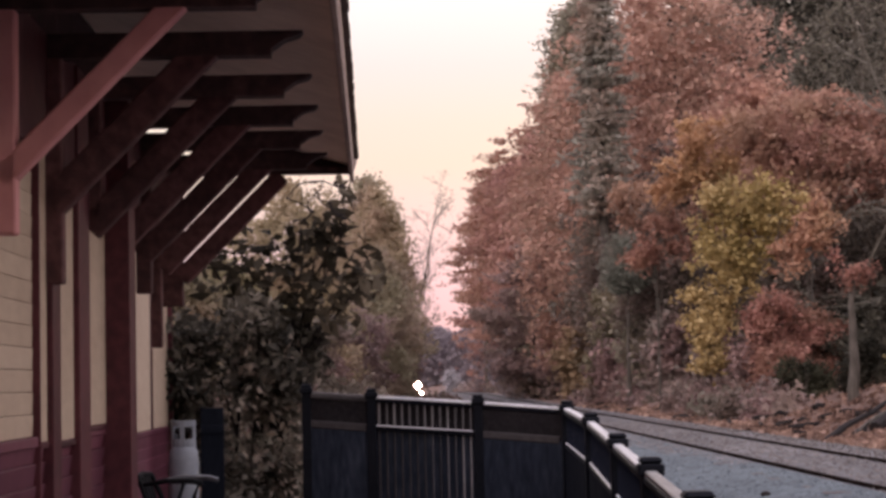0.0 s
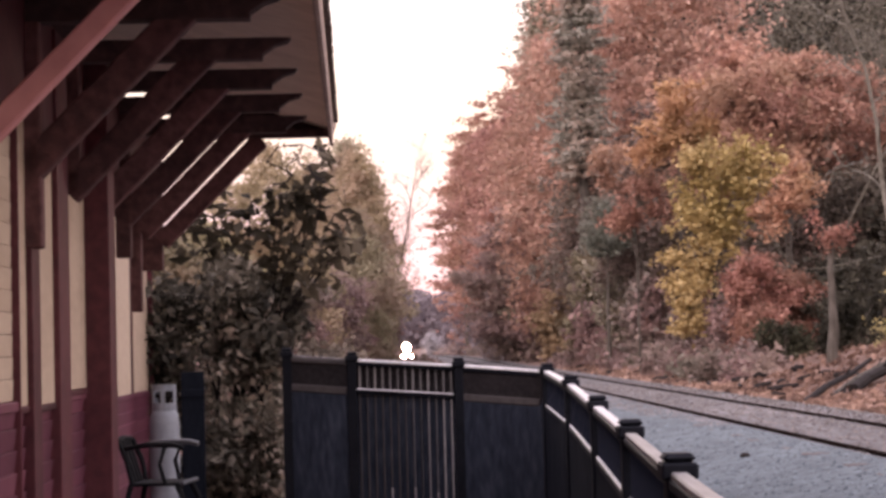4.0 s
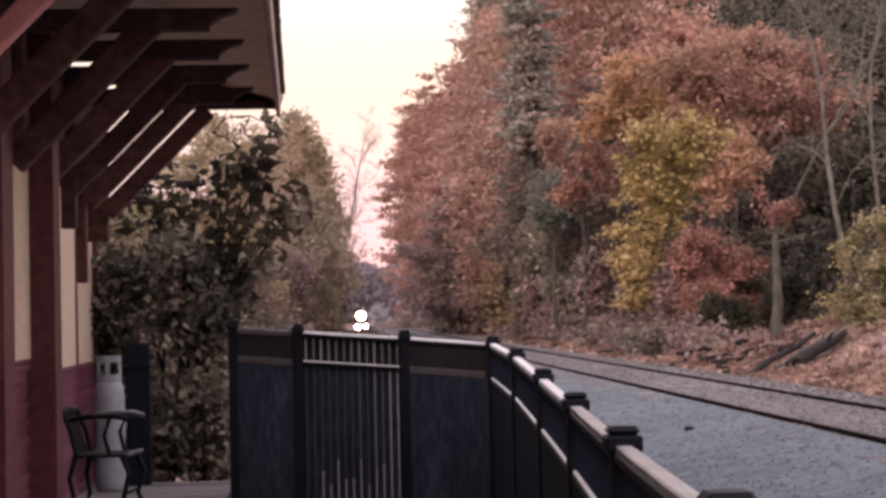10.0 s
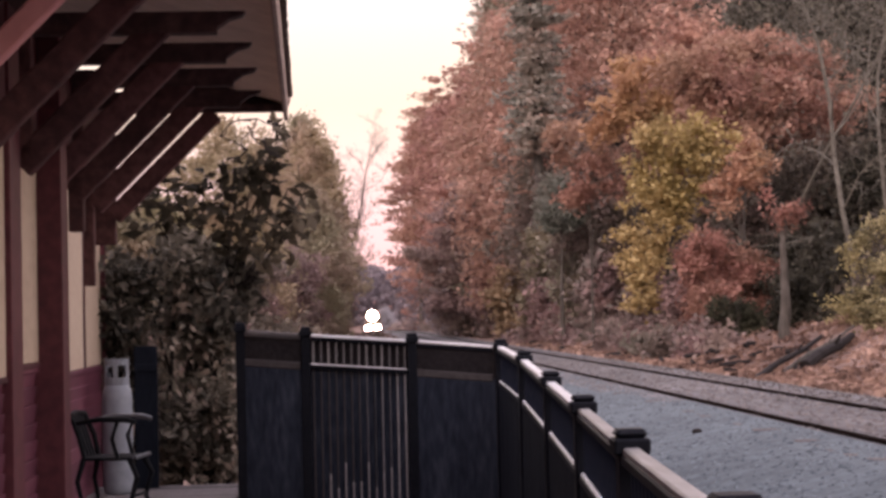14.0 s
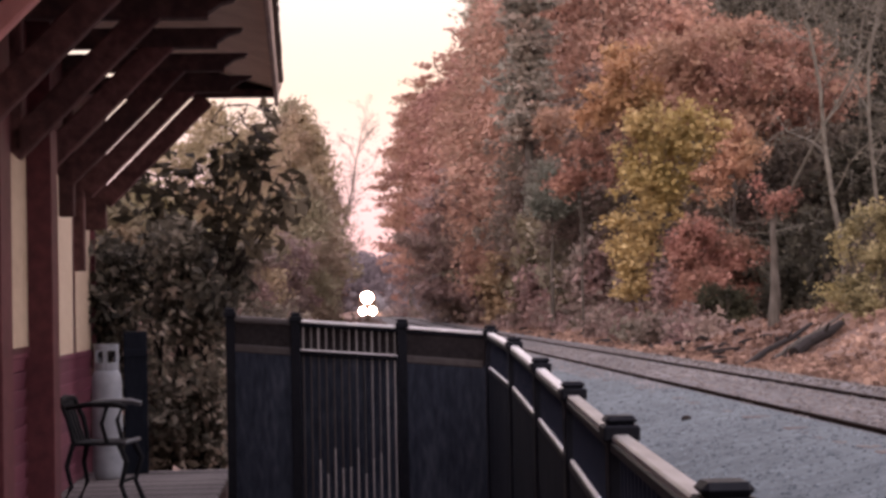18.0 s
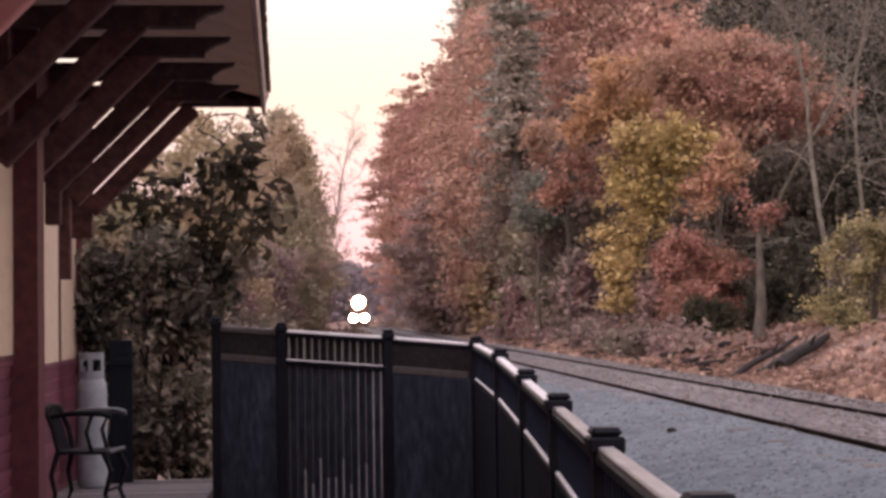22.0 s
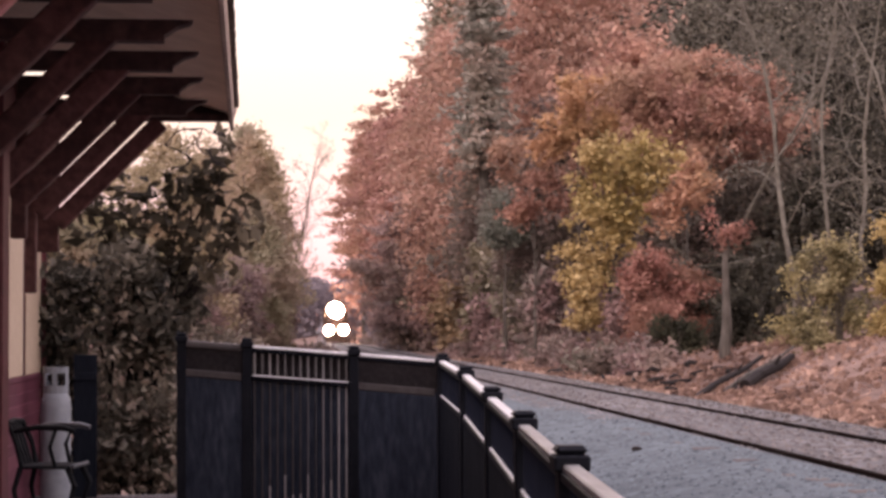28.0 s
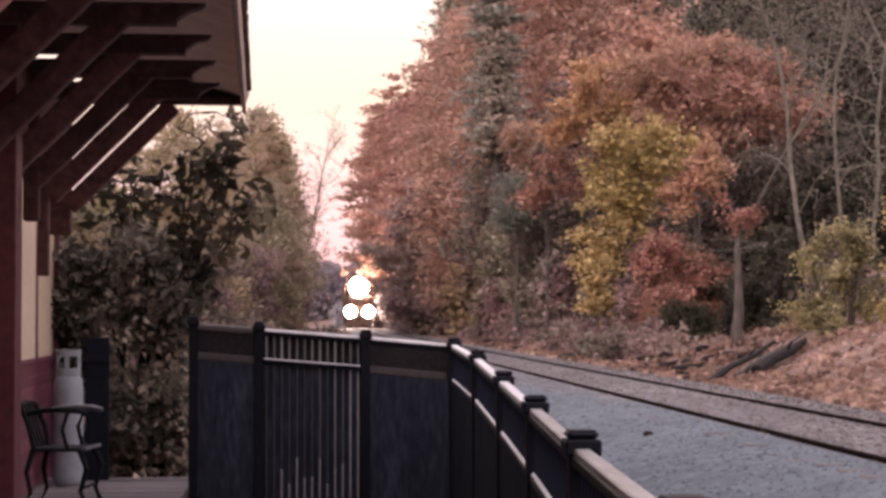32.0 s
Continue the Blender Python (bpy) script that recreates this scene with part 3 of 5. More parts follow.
# rails and ties
RAIL_Z = 0.55
tie_bm = box((-1.3, -0.11, -0.09), (1.3, 0.11, 0.09), 0.012)
tie_me = bpy.data.meshes.new("railway_tie")
tie_bm.to_mesh(tie_me)
tie_bm.free()
tie_me.materials.append(M_TIE)
track = thing("railway_track", "single railway track with rusty rails on worn ties", "railway track", kind="structure")
for i in range(170):
    y = -14 + 0.55 * i
    o = new("tie", tie_me)
    o.parent = track
    o.matrix_world = pose(smooth_centre(y) + random.uniform(-0.04, 0.04), y, RAIL_Z - 0.135 + smooth_dip(y) + random.uniform(-0.012, 0.012), 0, 0, random.uniform(-1, 1))
for side in (-0.7175, 0.7175):
    bm = bmesh.new()
    prof = ((-0.075, -0.16), (0.075, -0.16), (0.075, -0.145), (0.012, -0.13), (0.012, -0.045), (0.037, -0.035), (0.037, -0.004), (-0.037, -0.004), (-0.037, -0.035), (-0.012, -0.045), (-0.012, -0.13), (-0.075, -0.145))
    rings = []
    for y in [-40, -10] + list(range(0, 240, 10)) + list(range(240, 620, 20)):
        rings.append([bm.verts.new((smooth_centre(y) + side + px, y, RAIL_Z + pz + smooth_dip(y))) for px, pz in prof])
    for r0, r1 in zip(rings, rings[1:]):
        for j in range(12):
            bm.faces.new((r0[j], r0[(j + 1) % 12], r1[(j + 1) % 12], r1[j]))
    part("rail", bm, M_RAIL, track)

# ---- deck ----
DECK = 0.17
deck = thing("wooden_deck", "weathered grey wooden deck along the station", "deck", kind="structure")
part("deck_frame", add_box(box((-2.2, -6, -0.2), (0.5, 12.88, DECK - 0.05)), (-2.2, 12.88, -0.2), (-0.95, 17.2, DECK - 0.05)), M_DARKWOOD, deck)
plank_bm = box((-2.25, 0, -0.045), (0.52, 0.138, 0.0), 0.005)
plank_me = bpy.data.meshes.new("plank")
plank_bm.to_mesh(plank_me)
plank_bm.free()
plank_me.materials.append(M_DECK)
short_me = bpy.data.meshes.new("plank")
short_bm = box((-2.25, 0, -0.045), (-0.93, 0.138, 0.0), 0.005)
short_bm.to_mesh(short_me)
short_bm.free()
short_me.materials.append(M_DECK)
for i in range(160):
    o = new("plank", plank_me if i < 130 else short_me)
    o.parent = deck
    o.location = (random.uniform(-0.015, 0.015), -5.9 + 0.1446 * i, DECK + random.uniform(-0.003, 0.003))

# ---- fences ----
CAP_BM = lambda w: add_box(add_box(bmesh.new(), (-w / 2, -w / 2, -0.085), (w / 2, w / 2, -0.03), 0.008), (-w * 0.44, -w * 0.44, -0.03), (w * 0.44, w * 0.44, 0.0), 0.014)


def mesh_of(name, bm, material):
    me = bpy.data.meshes.new(name)
    bm.to_mesh(me)
    bm.free()
    me.materials.append(material)
    return me


def upright_sheet(a, b, thick, tall):
    """A thin upright sheet between two points at its middle height, with upright ends."""
    bm = bmesh.new()
    n = Vector((b.y - a.y, a.x - b.x, 0)).normalized() * thick / 2
    vs = [bm.verts.new(p + n * s + Vector((0, 0, h))) for p in (a, b) for s in (-1, 1) for h in (-tall / 2, tall / 2)]
    for f in ((0, 1, 3, 2), (4, 6, 7, 5), (0, 4, 5, 1), (2, 3, 7, 6), (0, 2, 6, 4), (1, 5, 7, 3)):
        bm.faces.new([vs[i] for i in f])
    bmesh.ops.recalc_face_normals(bm, faces=bm.faces)
    return bm


def fence_run(name, label, posts, base, mid, pitch, cap, width, screens, pale_mid, first=0, glossy=()):
    """Posts with caps, three rails a panel, pickets; a dark screen behind the panels named in screens."""
    f = thing(name, label, "fence")
    cap_me, picket_me = mesh_of("post_cap", CAP_BM(cap), M_BLACK), mesh_of("picket", box((-width / 2, -0.009, 0), (width / 2, 0.009, 1)), M_PICKET)
    glint_me = mesh_of("picket", box((-0.0055, -0.009, 0), (0.0055, 0.009, 1)), M_GLINT)
    high_glint_me = mesh_of("picket_sleeve", box((-0.0065, -0.012, 0), (0.0065, 0.012, 1)), M_HIGHGLINT)
    dim_me = mesh_of("picket", box((-0.0055, -0.009, 0), (0.0055, 0.009, 1)), M_DULLRAIL)
    low_glint_me = mesh_of("low_glint", box((-0.006, -0.012, 0), (0.006, 0.012, 1), 0.002), M_BRIGHTGLINT)
    bright_me = mesh_of("picket", box((-0.0065, -0.009, 0), (0.0065, 0.009, 1)), M_BRIGHTGLINT)
    for x, y, z in posts[first:]:
        w = cap * 0.36
        p = part("post", box((x - w, y - w, base), (x + w, y + w, z - 0.05), 0.004), M_BLACK, f)
        c = new("post_cap", cap_me)
        c.parent = p
        c.location = (x, y, z)
    for k, (a, b) in enumerate(zip(posts, posts[1:])):
        a, b = Vector(a), Vector(b)
        dn = (b - a).normalized() * cap * 0.38
        for drop, nm, wide in ((0.10, "top_rail", 0.07), (mid, "middle_rail", 0.055)):
            off = Vector((0, 0, -drop))
            plain = first == 1 and k not in glossy
            r = part(nm, beam(a + off + dn, b + off - dn, wide, 0.066 if plain and drop > 0.2 else 0.04, 0.008), M_DULLRAIL if plain and (drop > 0.2 or k == 2) else M_BLACK, f)
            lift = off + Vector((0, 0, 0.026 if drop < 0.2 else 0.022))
            # strip added on the rail to carry the painted sheen
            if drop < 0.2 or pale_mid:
                part("rail_cap", beam(a + lift + dn, b + lift - dn, wide * (0.92 if first else 0.8), 0.028 if drop < 0.2 else 0.014, 0.006), M_DIMSHEEN if first == 0 and k < 3 and drop < 0.2 else M_RAILTOP if first == 0 or k in glossy or drop < 0.2 and k < 2 else M_DULL, r, "pale top strip holding the sky's sheen")
        lo_a, lo_b = Vector((a.x, a.y, base + 0.1)), Vector((b.x, b.y, base + 0.1))
        part("bottom_rail", beam(lo_a + dn, lo_b - dn, 0.045, 0.035, 0.004), M_BLACK, f)
        n = int((b - a).length / pitch)
        turn = math.degrees(math.atan2(b.y - a.y, b.x - a.x))
        for i in range(1, n):
            q = a.lerp(b, i / n)
            # glossy panel: glints painted as paler pickets, brightest at the right end
            o = new("picket", bright_me if k in glossy and i in (1, 2) else glint_me if k in glossy and i < 7 else dim_me if k in glossy else picket_me)
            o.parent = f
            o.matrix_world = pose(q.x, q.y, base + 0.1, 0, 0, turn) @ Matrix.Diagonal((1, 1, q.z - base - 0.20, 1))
            # short pale pieces added low and high on the pickets as glints
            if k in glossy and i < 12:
                wp = new("low_glint", low_glint_me)
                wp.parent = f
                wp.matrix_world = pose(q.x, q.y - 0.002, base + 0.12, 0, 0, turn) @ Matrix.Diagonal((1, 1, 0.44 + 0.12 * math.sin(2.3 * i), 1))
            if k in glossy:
                sl = new("picket_sleeve", high_glint_me)
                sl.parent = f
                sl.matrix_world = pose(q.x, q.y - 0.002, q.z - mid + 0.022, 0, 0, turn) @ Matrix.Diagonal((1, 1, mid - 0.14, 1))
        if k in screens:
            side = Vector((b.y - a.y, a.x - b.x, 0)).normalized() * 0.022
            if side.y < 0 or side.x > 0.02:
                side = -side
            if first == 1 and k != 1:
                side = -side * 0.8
            # mesh on the outer end panels; elsewhere a sheet added for dark gaps
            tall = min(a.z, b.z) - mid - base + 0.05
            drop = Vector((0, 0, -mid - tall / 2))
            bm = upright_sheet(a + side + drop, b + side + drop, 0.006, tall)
            part("dark_screen", bm, M_SCREEN if first else M_SHADE, f, "dark screen closing the picket gaps")
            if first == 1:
                # sheet added to darken the band between top and middle rails
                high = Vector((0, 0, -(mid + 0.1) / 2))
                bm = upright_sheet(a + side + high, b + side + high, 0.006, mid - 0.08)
                part("upper_screen", bm, M_STRIP, f, "dark brown strip along the upper pickets")
    return f


SIDE_POSTS = [(0.58, 1.16, 1.29), (0.753, 3.6, 1.296), (0.923, 6.04, 1.276), (1.084, 8.48, 1.283), (1.209, 10.92, 1.321), (1.291, 13.36, 1.398), (1.327, 15.8, 1.457)]
FAR_POSTS = [(1.31, 15.84, 1.46), (0.585, 16.0, 1.525), (-0.327, 16.1, 1.597), (-0.89, 16.2, 1.646)]
fence_run("trackside_fence", "black metal picket fence with capped posts beside the track", SIDE_POSTS, -0.2, 0.38, 0.12, 0.12, 0.02, (0, 1, 2, 3, 4, 5), True)
fence_run("end_fence", "black metal picket fence across the end of the deck", FAR_POSTS, -0.25, 0.34, 0.0635, 0.11, 0.034, (0, 1, 2), True, 1, (1,))

# ---- station building ----
station = thing("station_building", "old wooden railway station, cream clapboards over maroon boards", "building", pose(-1.80, 13.9, 0, 0, 0, 1.1))
part("wall", box((-8.4, -22, -0.1), (-0.03, -3.0, 3.7)), M_DARKWOOD, station)
part("porch_wall", box((-8.0, -3.0, -0.1), (-0.43, 3.84, 2.95)), M_DARKWOOD, station)
part("header_beam", box((-0.45, -3.0, 2.74), (-0.02, 0.97, 3.32), 0.006), M_DARKWOOD, station)
SILL = 1.44
# cream clapboards between maroon boards, counted back from the far corner
BAYS = ((-22.0, -5.42),)
for lo, hi in BAYS:
    for i in range(20):
        bm = add_box(bmesh.new(), (-0.012, lo, 0), (0.006, hi, 0.097), 0.002)
        bmesh.ops.transform(bm, matrix=Matrix.Translation((-0.012, 0, SILL + 0.1 * i)) @ Matrix.Rotation(radians(2.5), 4, "Y"), verts=bm.verts)
        part("clapboard", bm, M_YELLOW, station)
for lo, hi in ((-22.0, -5.0), (-5.0, -3.0)):
    for i in range(13):
        bm = add_box(bmesh.new(), (-0.012, lo, 0), (0.008, hi - 0.004, 0.097), 0.002)
        bmesh.ops.transform(bm, matrix=Matrix.Translation((-0.012, 0, 0.12 + 0.1 * i)) @ Matrix.Rotation(radians(8), 4, "Y"), verts=bm.verts)
        part("lower_board", bm, M_RED, station)
part("sill_trim", box((-0.02, -22, SILL - 0.05), (0.02, -3.0, SILL - 0.003), 0.006), M_RED, station)
for lo, hi, foot in ((-5.4, -5.19, 1.41), (-4.965, -4.41, 1.4), (-4.045, -3.28, 1.45)):
    part("trim_board", box((-0.02, lo, foot), (0.022, hi, 3.3), 0.004), M_YELLOW, station)
    part("trim_foot", box((-0.02, lo, foot - 0.03), (0.03, hi, foot - 0.002), 0.004), M_POST, station)
# the first, very thin piece is a dark strip added as a shadow line
for lo, hi, p in ((-5.418, -5.402, 0.03), (-5.19, -4.97, 0.05), (-4.41, -4.05, 0.052), (-3.28, -3.0, 0.16)):
    part("pilaster", box((-0.03, lo, 0.02), (p, hi, 3.3), 0.004), M_POST, station)
# the recessed end of the wall
for lo, hi in ((1.2, 2.4), (2.62, 3.8)):
    part("trim_board", box((-0.43, lo, 1.28), (-0.4, hi, 2.88), 0.004), M_YELLOW, station)
for lo, hi in ((-2.95, 1.19),):
    for i in range(16):
        bm = add_box(bmesh.new(), (-0.012, lo, 0), (0.006, hi, 0.097), 0.002)
        bmesh.ops.transform(bm, matrix=Matrix.Translation((-0.412, 0, 1.28 + 0.1 * i)) @ Matrix.Rotation(radians(2.5), 4, "Y"), verts=bm.verts)
        part("clapboard", bm, M_YELLOW, station)
for i in range(11):
    bm = add_box(bmesh.new(), (-0.012, -2.95, 0), (0.008, 3.8, 0.104), 0.002)
    bmesh.ops.transform(bm, matrix=Matrix.Translation((-0.412, 0, 0.13 + 0.1 * i)) @ Matrix.Rotation(radians(6), 4, "Y"), verts=bm.verts)
    part("lower_board", bm, M_RED, station)
part("sill_trim", box((-0.42, -2.95, 1.23), (-0.385, 3.82, 1.277), 0.006), M_RED, station)
for lo, hi, p in ((2.4, 2.62, -0.405), (3.8, 3.86, -0.355)):
    part("corner_board", box((-0.43, lo, 0.02), (p, hi, 2.9), 0.004), M_POST, station)
part("frieze_board", box((-0.02, -22, 2.74), (0.035, 0.97, 3.32), 0.006), M_POST, station)
# one lookout beam with a cut tail, brace and bracket post at each frame of the canopy
FRAMES = (-6.3, -5.15, -3.9, -2.77, -1.65, -0.45, 0.9)
TAIL = ((1.235, 0.0), (1.215, -0.022), (1.15, -0.04), (1.1, -0.075), (1.085, -0.085), (1.08, -0.115))
for k, y in enumerate([-6.3 - 1.15 * i for i in range(8, 0, -1)] + list(FRAMES)):
    end = k == 14
    top = 3.365 if end else 3.315
    tail = ((1.378, 0.0), (1.378, -0.05)) if end else TAIL
    outline = [(-0.02, -0.05 if end else -0.115), (-0.02, 0.0)] + list(tail)
    bm = bmesh.new()
    sides = [[bm.verts.new((px, y + o, top + pz)) for px, pz in outline] for o in (-0.055, 0.055)]
    bm.faces.new(sides[0])
    bm.faces.new(sides[1][::-1])
    for i in range(len(outline)):
        i2 = (i + 1) % len(outline)
        bm.faces.new((sides[0][i2], sides[0][i], sides[1][i], sides[1][i2]))
    bmesh.ops.recalc_face_normals(bm, faces=bm.faces)
    part("lookout", bm, M_DARKWOOD, station)
    if k < 8:
        continue
    # the nearest brace and post take the lit tone
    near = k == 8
    part("brace", beam((0.03, y, 2.50), (0.79 if not end else 0.84, y, 3.26 if not end else 3.307), 0.10, 0.093 if near else 0.14, 0.008), M_LITBRACE if near else M_TIMBER, station)
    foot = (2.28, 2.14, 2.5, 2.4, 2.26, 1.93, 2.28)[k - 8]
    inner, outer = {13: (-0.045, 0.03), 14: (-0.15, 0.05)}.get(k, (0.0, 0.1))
    part("bracket_post", box((inner, y - 0.05, foot), (outer, y + 0.05, 3.24), 0.008), M_LITBRACE if near else M_TIMBER, station)
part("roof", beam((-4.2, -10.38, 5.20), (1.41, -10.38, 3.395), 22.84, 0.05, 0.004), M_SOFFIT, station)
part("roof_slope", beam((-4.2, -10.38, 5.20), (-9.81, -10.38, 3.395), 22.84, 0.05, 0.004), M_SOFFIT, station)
for side in (1, -1):
    part("roof_covering", beam((-4.2 - side * 0.02, -10.38, 5.243), (-4.2 + side * 5.6, -10.38, 3.44), 22.8, 0.022, 0.004), M_SHINGLE, station, "grey-brown shingled roof")
part("ridge_cap", beam((-4.2, -21.8, 5.27), (-4.2, 1.02, 5.27), 0.2, 0.04, 0.01), M_SHINGLE, station)
for y in (-21.9, -3.0):
    bm = bmesh.new()
    tri = [bm.verts.new((x, y + d, z)) for d in (0.0, 0.06) for x, z in ((-8.4, 3.7), (-0.03, 3.7), (-4.2, 5.05))]
    bm.faces.new(tri[:3])
    bm.faces.new(tri[3:][::-1])
    for i in range(3):
        bm.faces.new((tri[i], tri[i + 3], tri[(i + 1) % 3 + 3], tri[(i + 1) % 3]))
    part("gable_wall", bm, M_YELLOW, station)
bm = bmesh.new()
for i in range(121):
    y = -21.7 + 0.187 * i
    add_box(bm, (1.31, y, 3.425 + random.uniform(-0.003, 0.005)), (1.45 + random.uniform(-0.003, 0.006), y + 0.183, 3.45), 0.004)
part("shingle_edge", bm, M_SHINGLE, station, kind="stuff")
part("fascia", box((1.38, -21.7, 3.25), (1.412, 1.0, 3.415), 0.006), M_SHEATH, station)
bm = box((0.12, 0.962, 3.36), (1.378, 0.99, 3.77))
for v in bm.verts:
    if v.co.z > 3.5 and v.co.x > 1:
        v.co.z = 3.39
part("gable_board", bm, M_DARKWOOD, station)
part("barge_board", beam((-1.0, 1.01, 4.18), (1.42, 1.01, 3.37), 0.03, 0.13, 0.004), M_SHEATH, station)

# ---- things on the deck ----
def build_chair(m):
    c = thing("metal_chair", "dark metal patio armchair standing on the deck", "chair", m)
    part("seat", add_box(bmesh.new(), (-0.22, -0.2, 0.455), (0.22, 0.2, 0.48), 0.01), M_CHAIR, c)
    part("seat_rim", tube([(-0.23, -0.22, 0.475), (0.0, -0.235, 0.48), (0.23, -0.22, 0.475)], [0.016] * 3, 8), M_CHAIRTOP, c, "pale front edge")
    for sx in (-1, 1):
        part("leg", tube([(0.21 * sx, -0.18, 0.46), (0.235 * sx, -0.24, 0.33), (0.22 * sx, -0.19, 0.16), (0.235 * sx, -0.25, 0.0)], [0.024, 0.022, 0.018, 0.02], 8), M_CHAIR, c)
        part("leg", tube([(0.21 * sx, 0.18, 0.46), (0.235 * sx, 0.22, 0.3), (0.225 * sx, 0.19, 0.15), (0.235 * sx, 0.26, 0.0)], [0.022, 0.02, 0.018, 0.02], 8), M_CHAIR, c)
        part("arm", tube([(0.225 * sx, 0.22, 0.74), (0.25 * sx, 0.05, 0.77), (0.25 * sx, -0.16, 0.765), (0.24 * sx, -0.24, 0.745)], [0.018, 0.02, 0.022, 0.018], 8), M_CHAIR if sx < 0 else M_CHAIRTOP, c)
        part("arm_post", tube([(0.25 * sx, -0.1, 0.76), (0.235 * sx, -0.05, 0.62), (0.22 * sx, -0.09, 0.47)], [0.017] * 3, 8), M_CHAIR, c)
        part("back_post", tube([(0.2 * sx, 0.17, 0.46), (0.21 * sx, 0.21, 0.64), (0.19 * sx, 0.28, 0.8)], [0.02] * 3, 8), M_CHAIR, c)
    part("back_rail", tube([(-0.19, 0.28, 0.8), (0, 0.295, 0.815), (0.19, 0.28, 0.8)], [0.02] * 3, 8), M_CHAIR, c)
    for x in (-0.12, -0.04, 0.04, 0.12):
        part("back_slat", beam((x, 0.18, 0.48), (x, 0.285, 0.8), 0.045, 0.012, 0.003, (0, 1, 0)), M_CHAIR, c)
    part("stretcher", tube([(-0.22, -0.19, 0.18), (0.22, -0.19, 0.18)], [0.012] * 2, 6), M_CHAIR, c)
    return c


build_chair(pose(-1.775, 14.45, DECK, 0, 0, 82))


def build_tank(m):
    t = thing("gas_cylinder", "tall pale grey gas cylinder with a collar guard", "gas cylinder", m)
    part("body", lathe([(0.10, 0), (0.125, 0.03), (0.132, 0.10), (0.132, 0.84), (0.124, 0.91), (0.1, 0.96), (0.06, 0.985)], 24), M_TANK, t)
    bm = bmesh.new()
    for i in range(16):
        m = Matrix.Rotation(2 * math.pi * i / 16, 4, "Z") @ Matrix.Translation((0, -0.1, 0))
        for lo, hi in (((1.125, 1.18), (0.95, 1.02)) if i in (1, 2, 14, 15, 7, 8, 9) else ((0.95, 1.18),)):
            add_box(bm, (-0.0205, -0.006, lo), (0.0205, 0.006, hi), 0, m)
    part("collar", bm, M_TANK, t)
    # valve made wide and near-black so it also shades the collar holes
    part("valve", lathe([(0.03, 0.97), (0.045, 1.0), (0.05, 1.06), (0.075, 1.065), (0.075, 1.11), (0.02, 1.12)], 12), M_LOG, t, "dark valve and handwheel")
    return t


build_tank(pose(-1.99, 16.5, DECK))
board = thing("standing_board", "narrow dark blue-grey board standing by the hedge", "board", pose(-1.79, 17.0, DECK, 0, 0, 4))
part("panel", box((-0.105, -0.02, 0.0), (0.105, 0.02, 1.28), 0.006), M_BOARD, board)
part("batten", box((-0.105, -0.035, 1.05), (0.105, -0.021, 1.12), 0.004), M_BOARD, board)

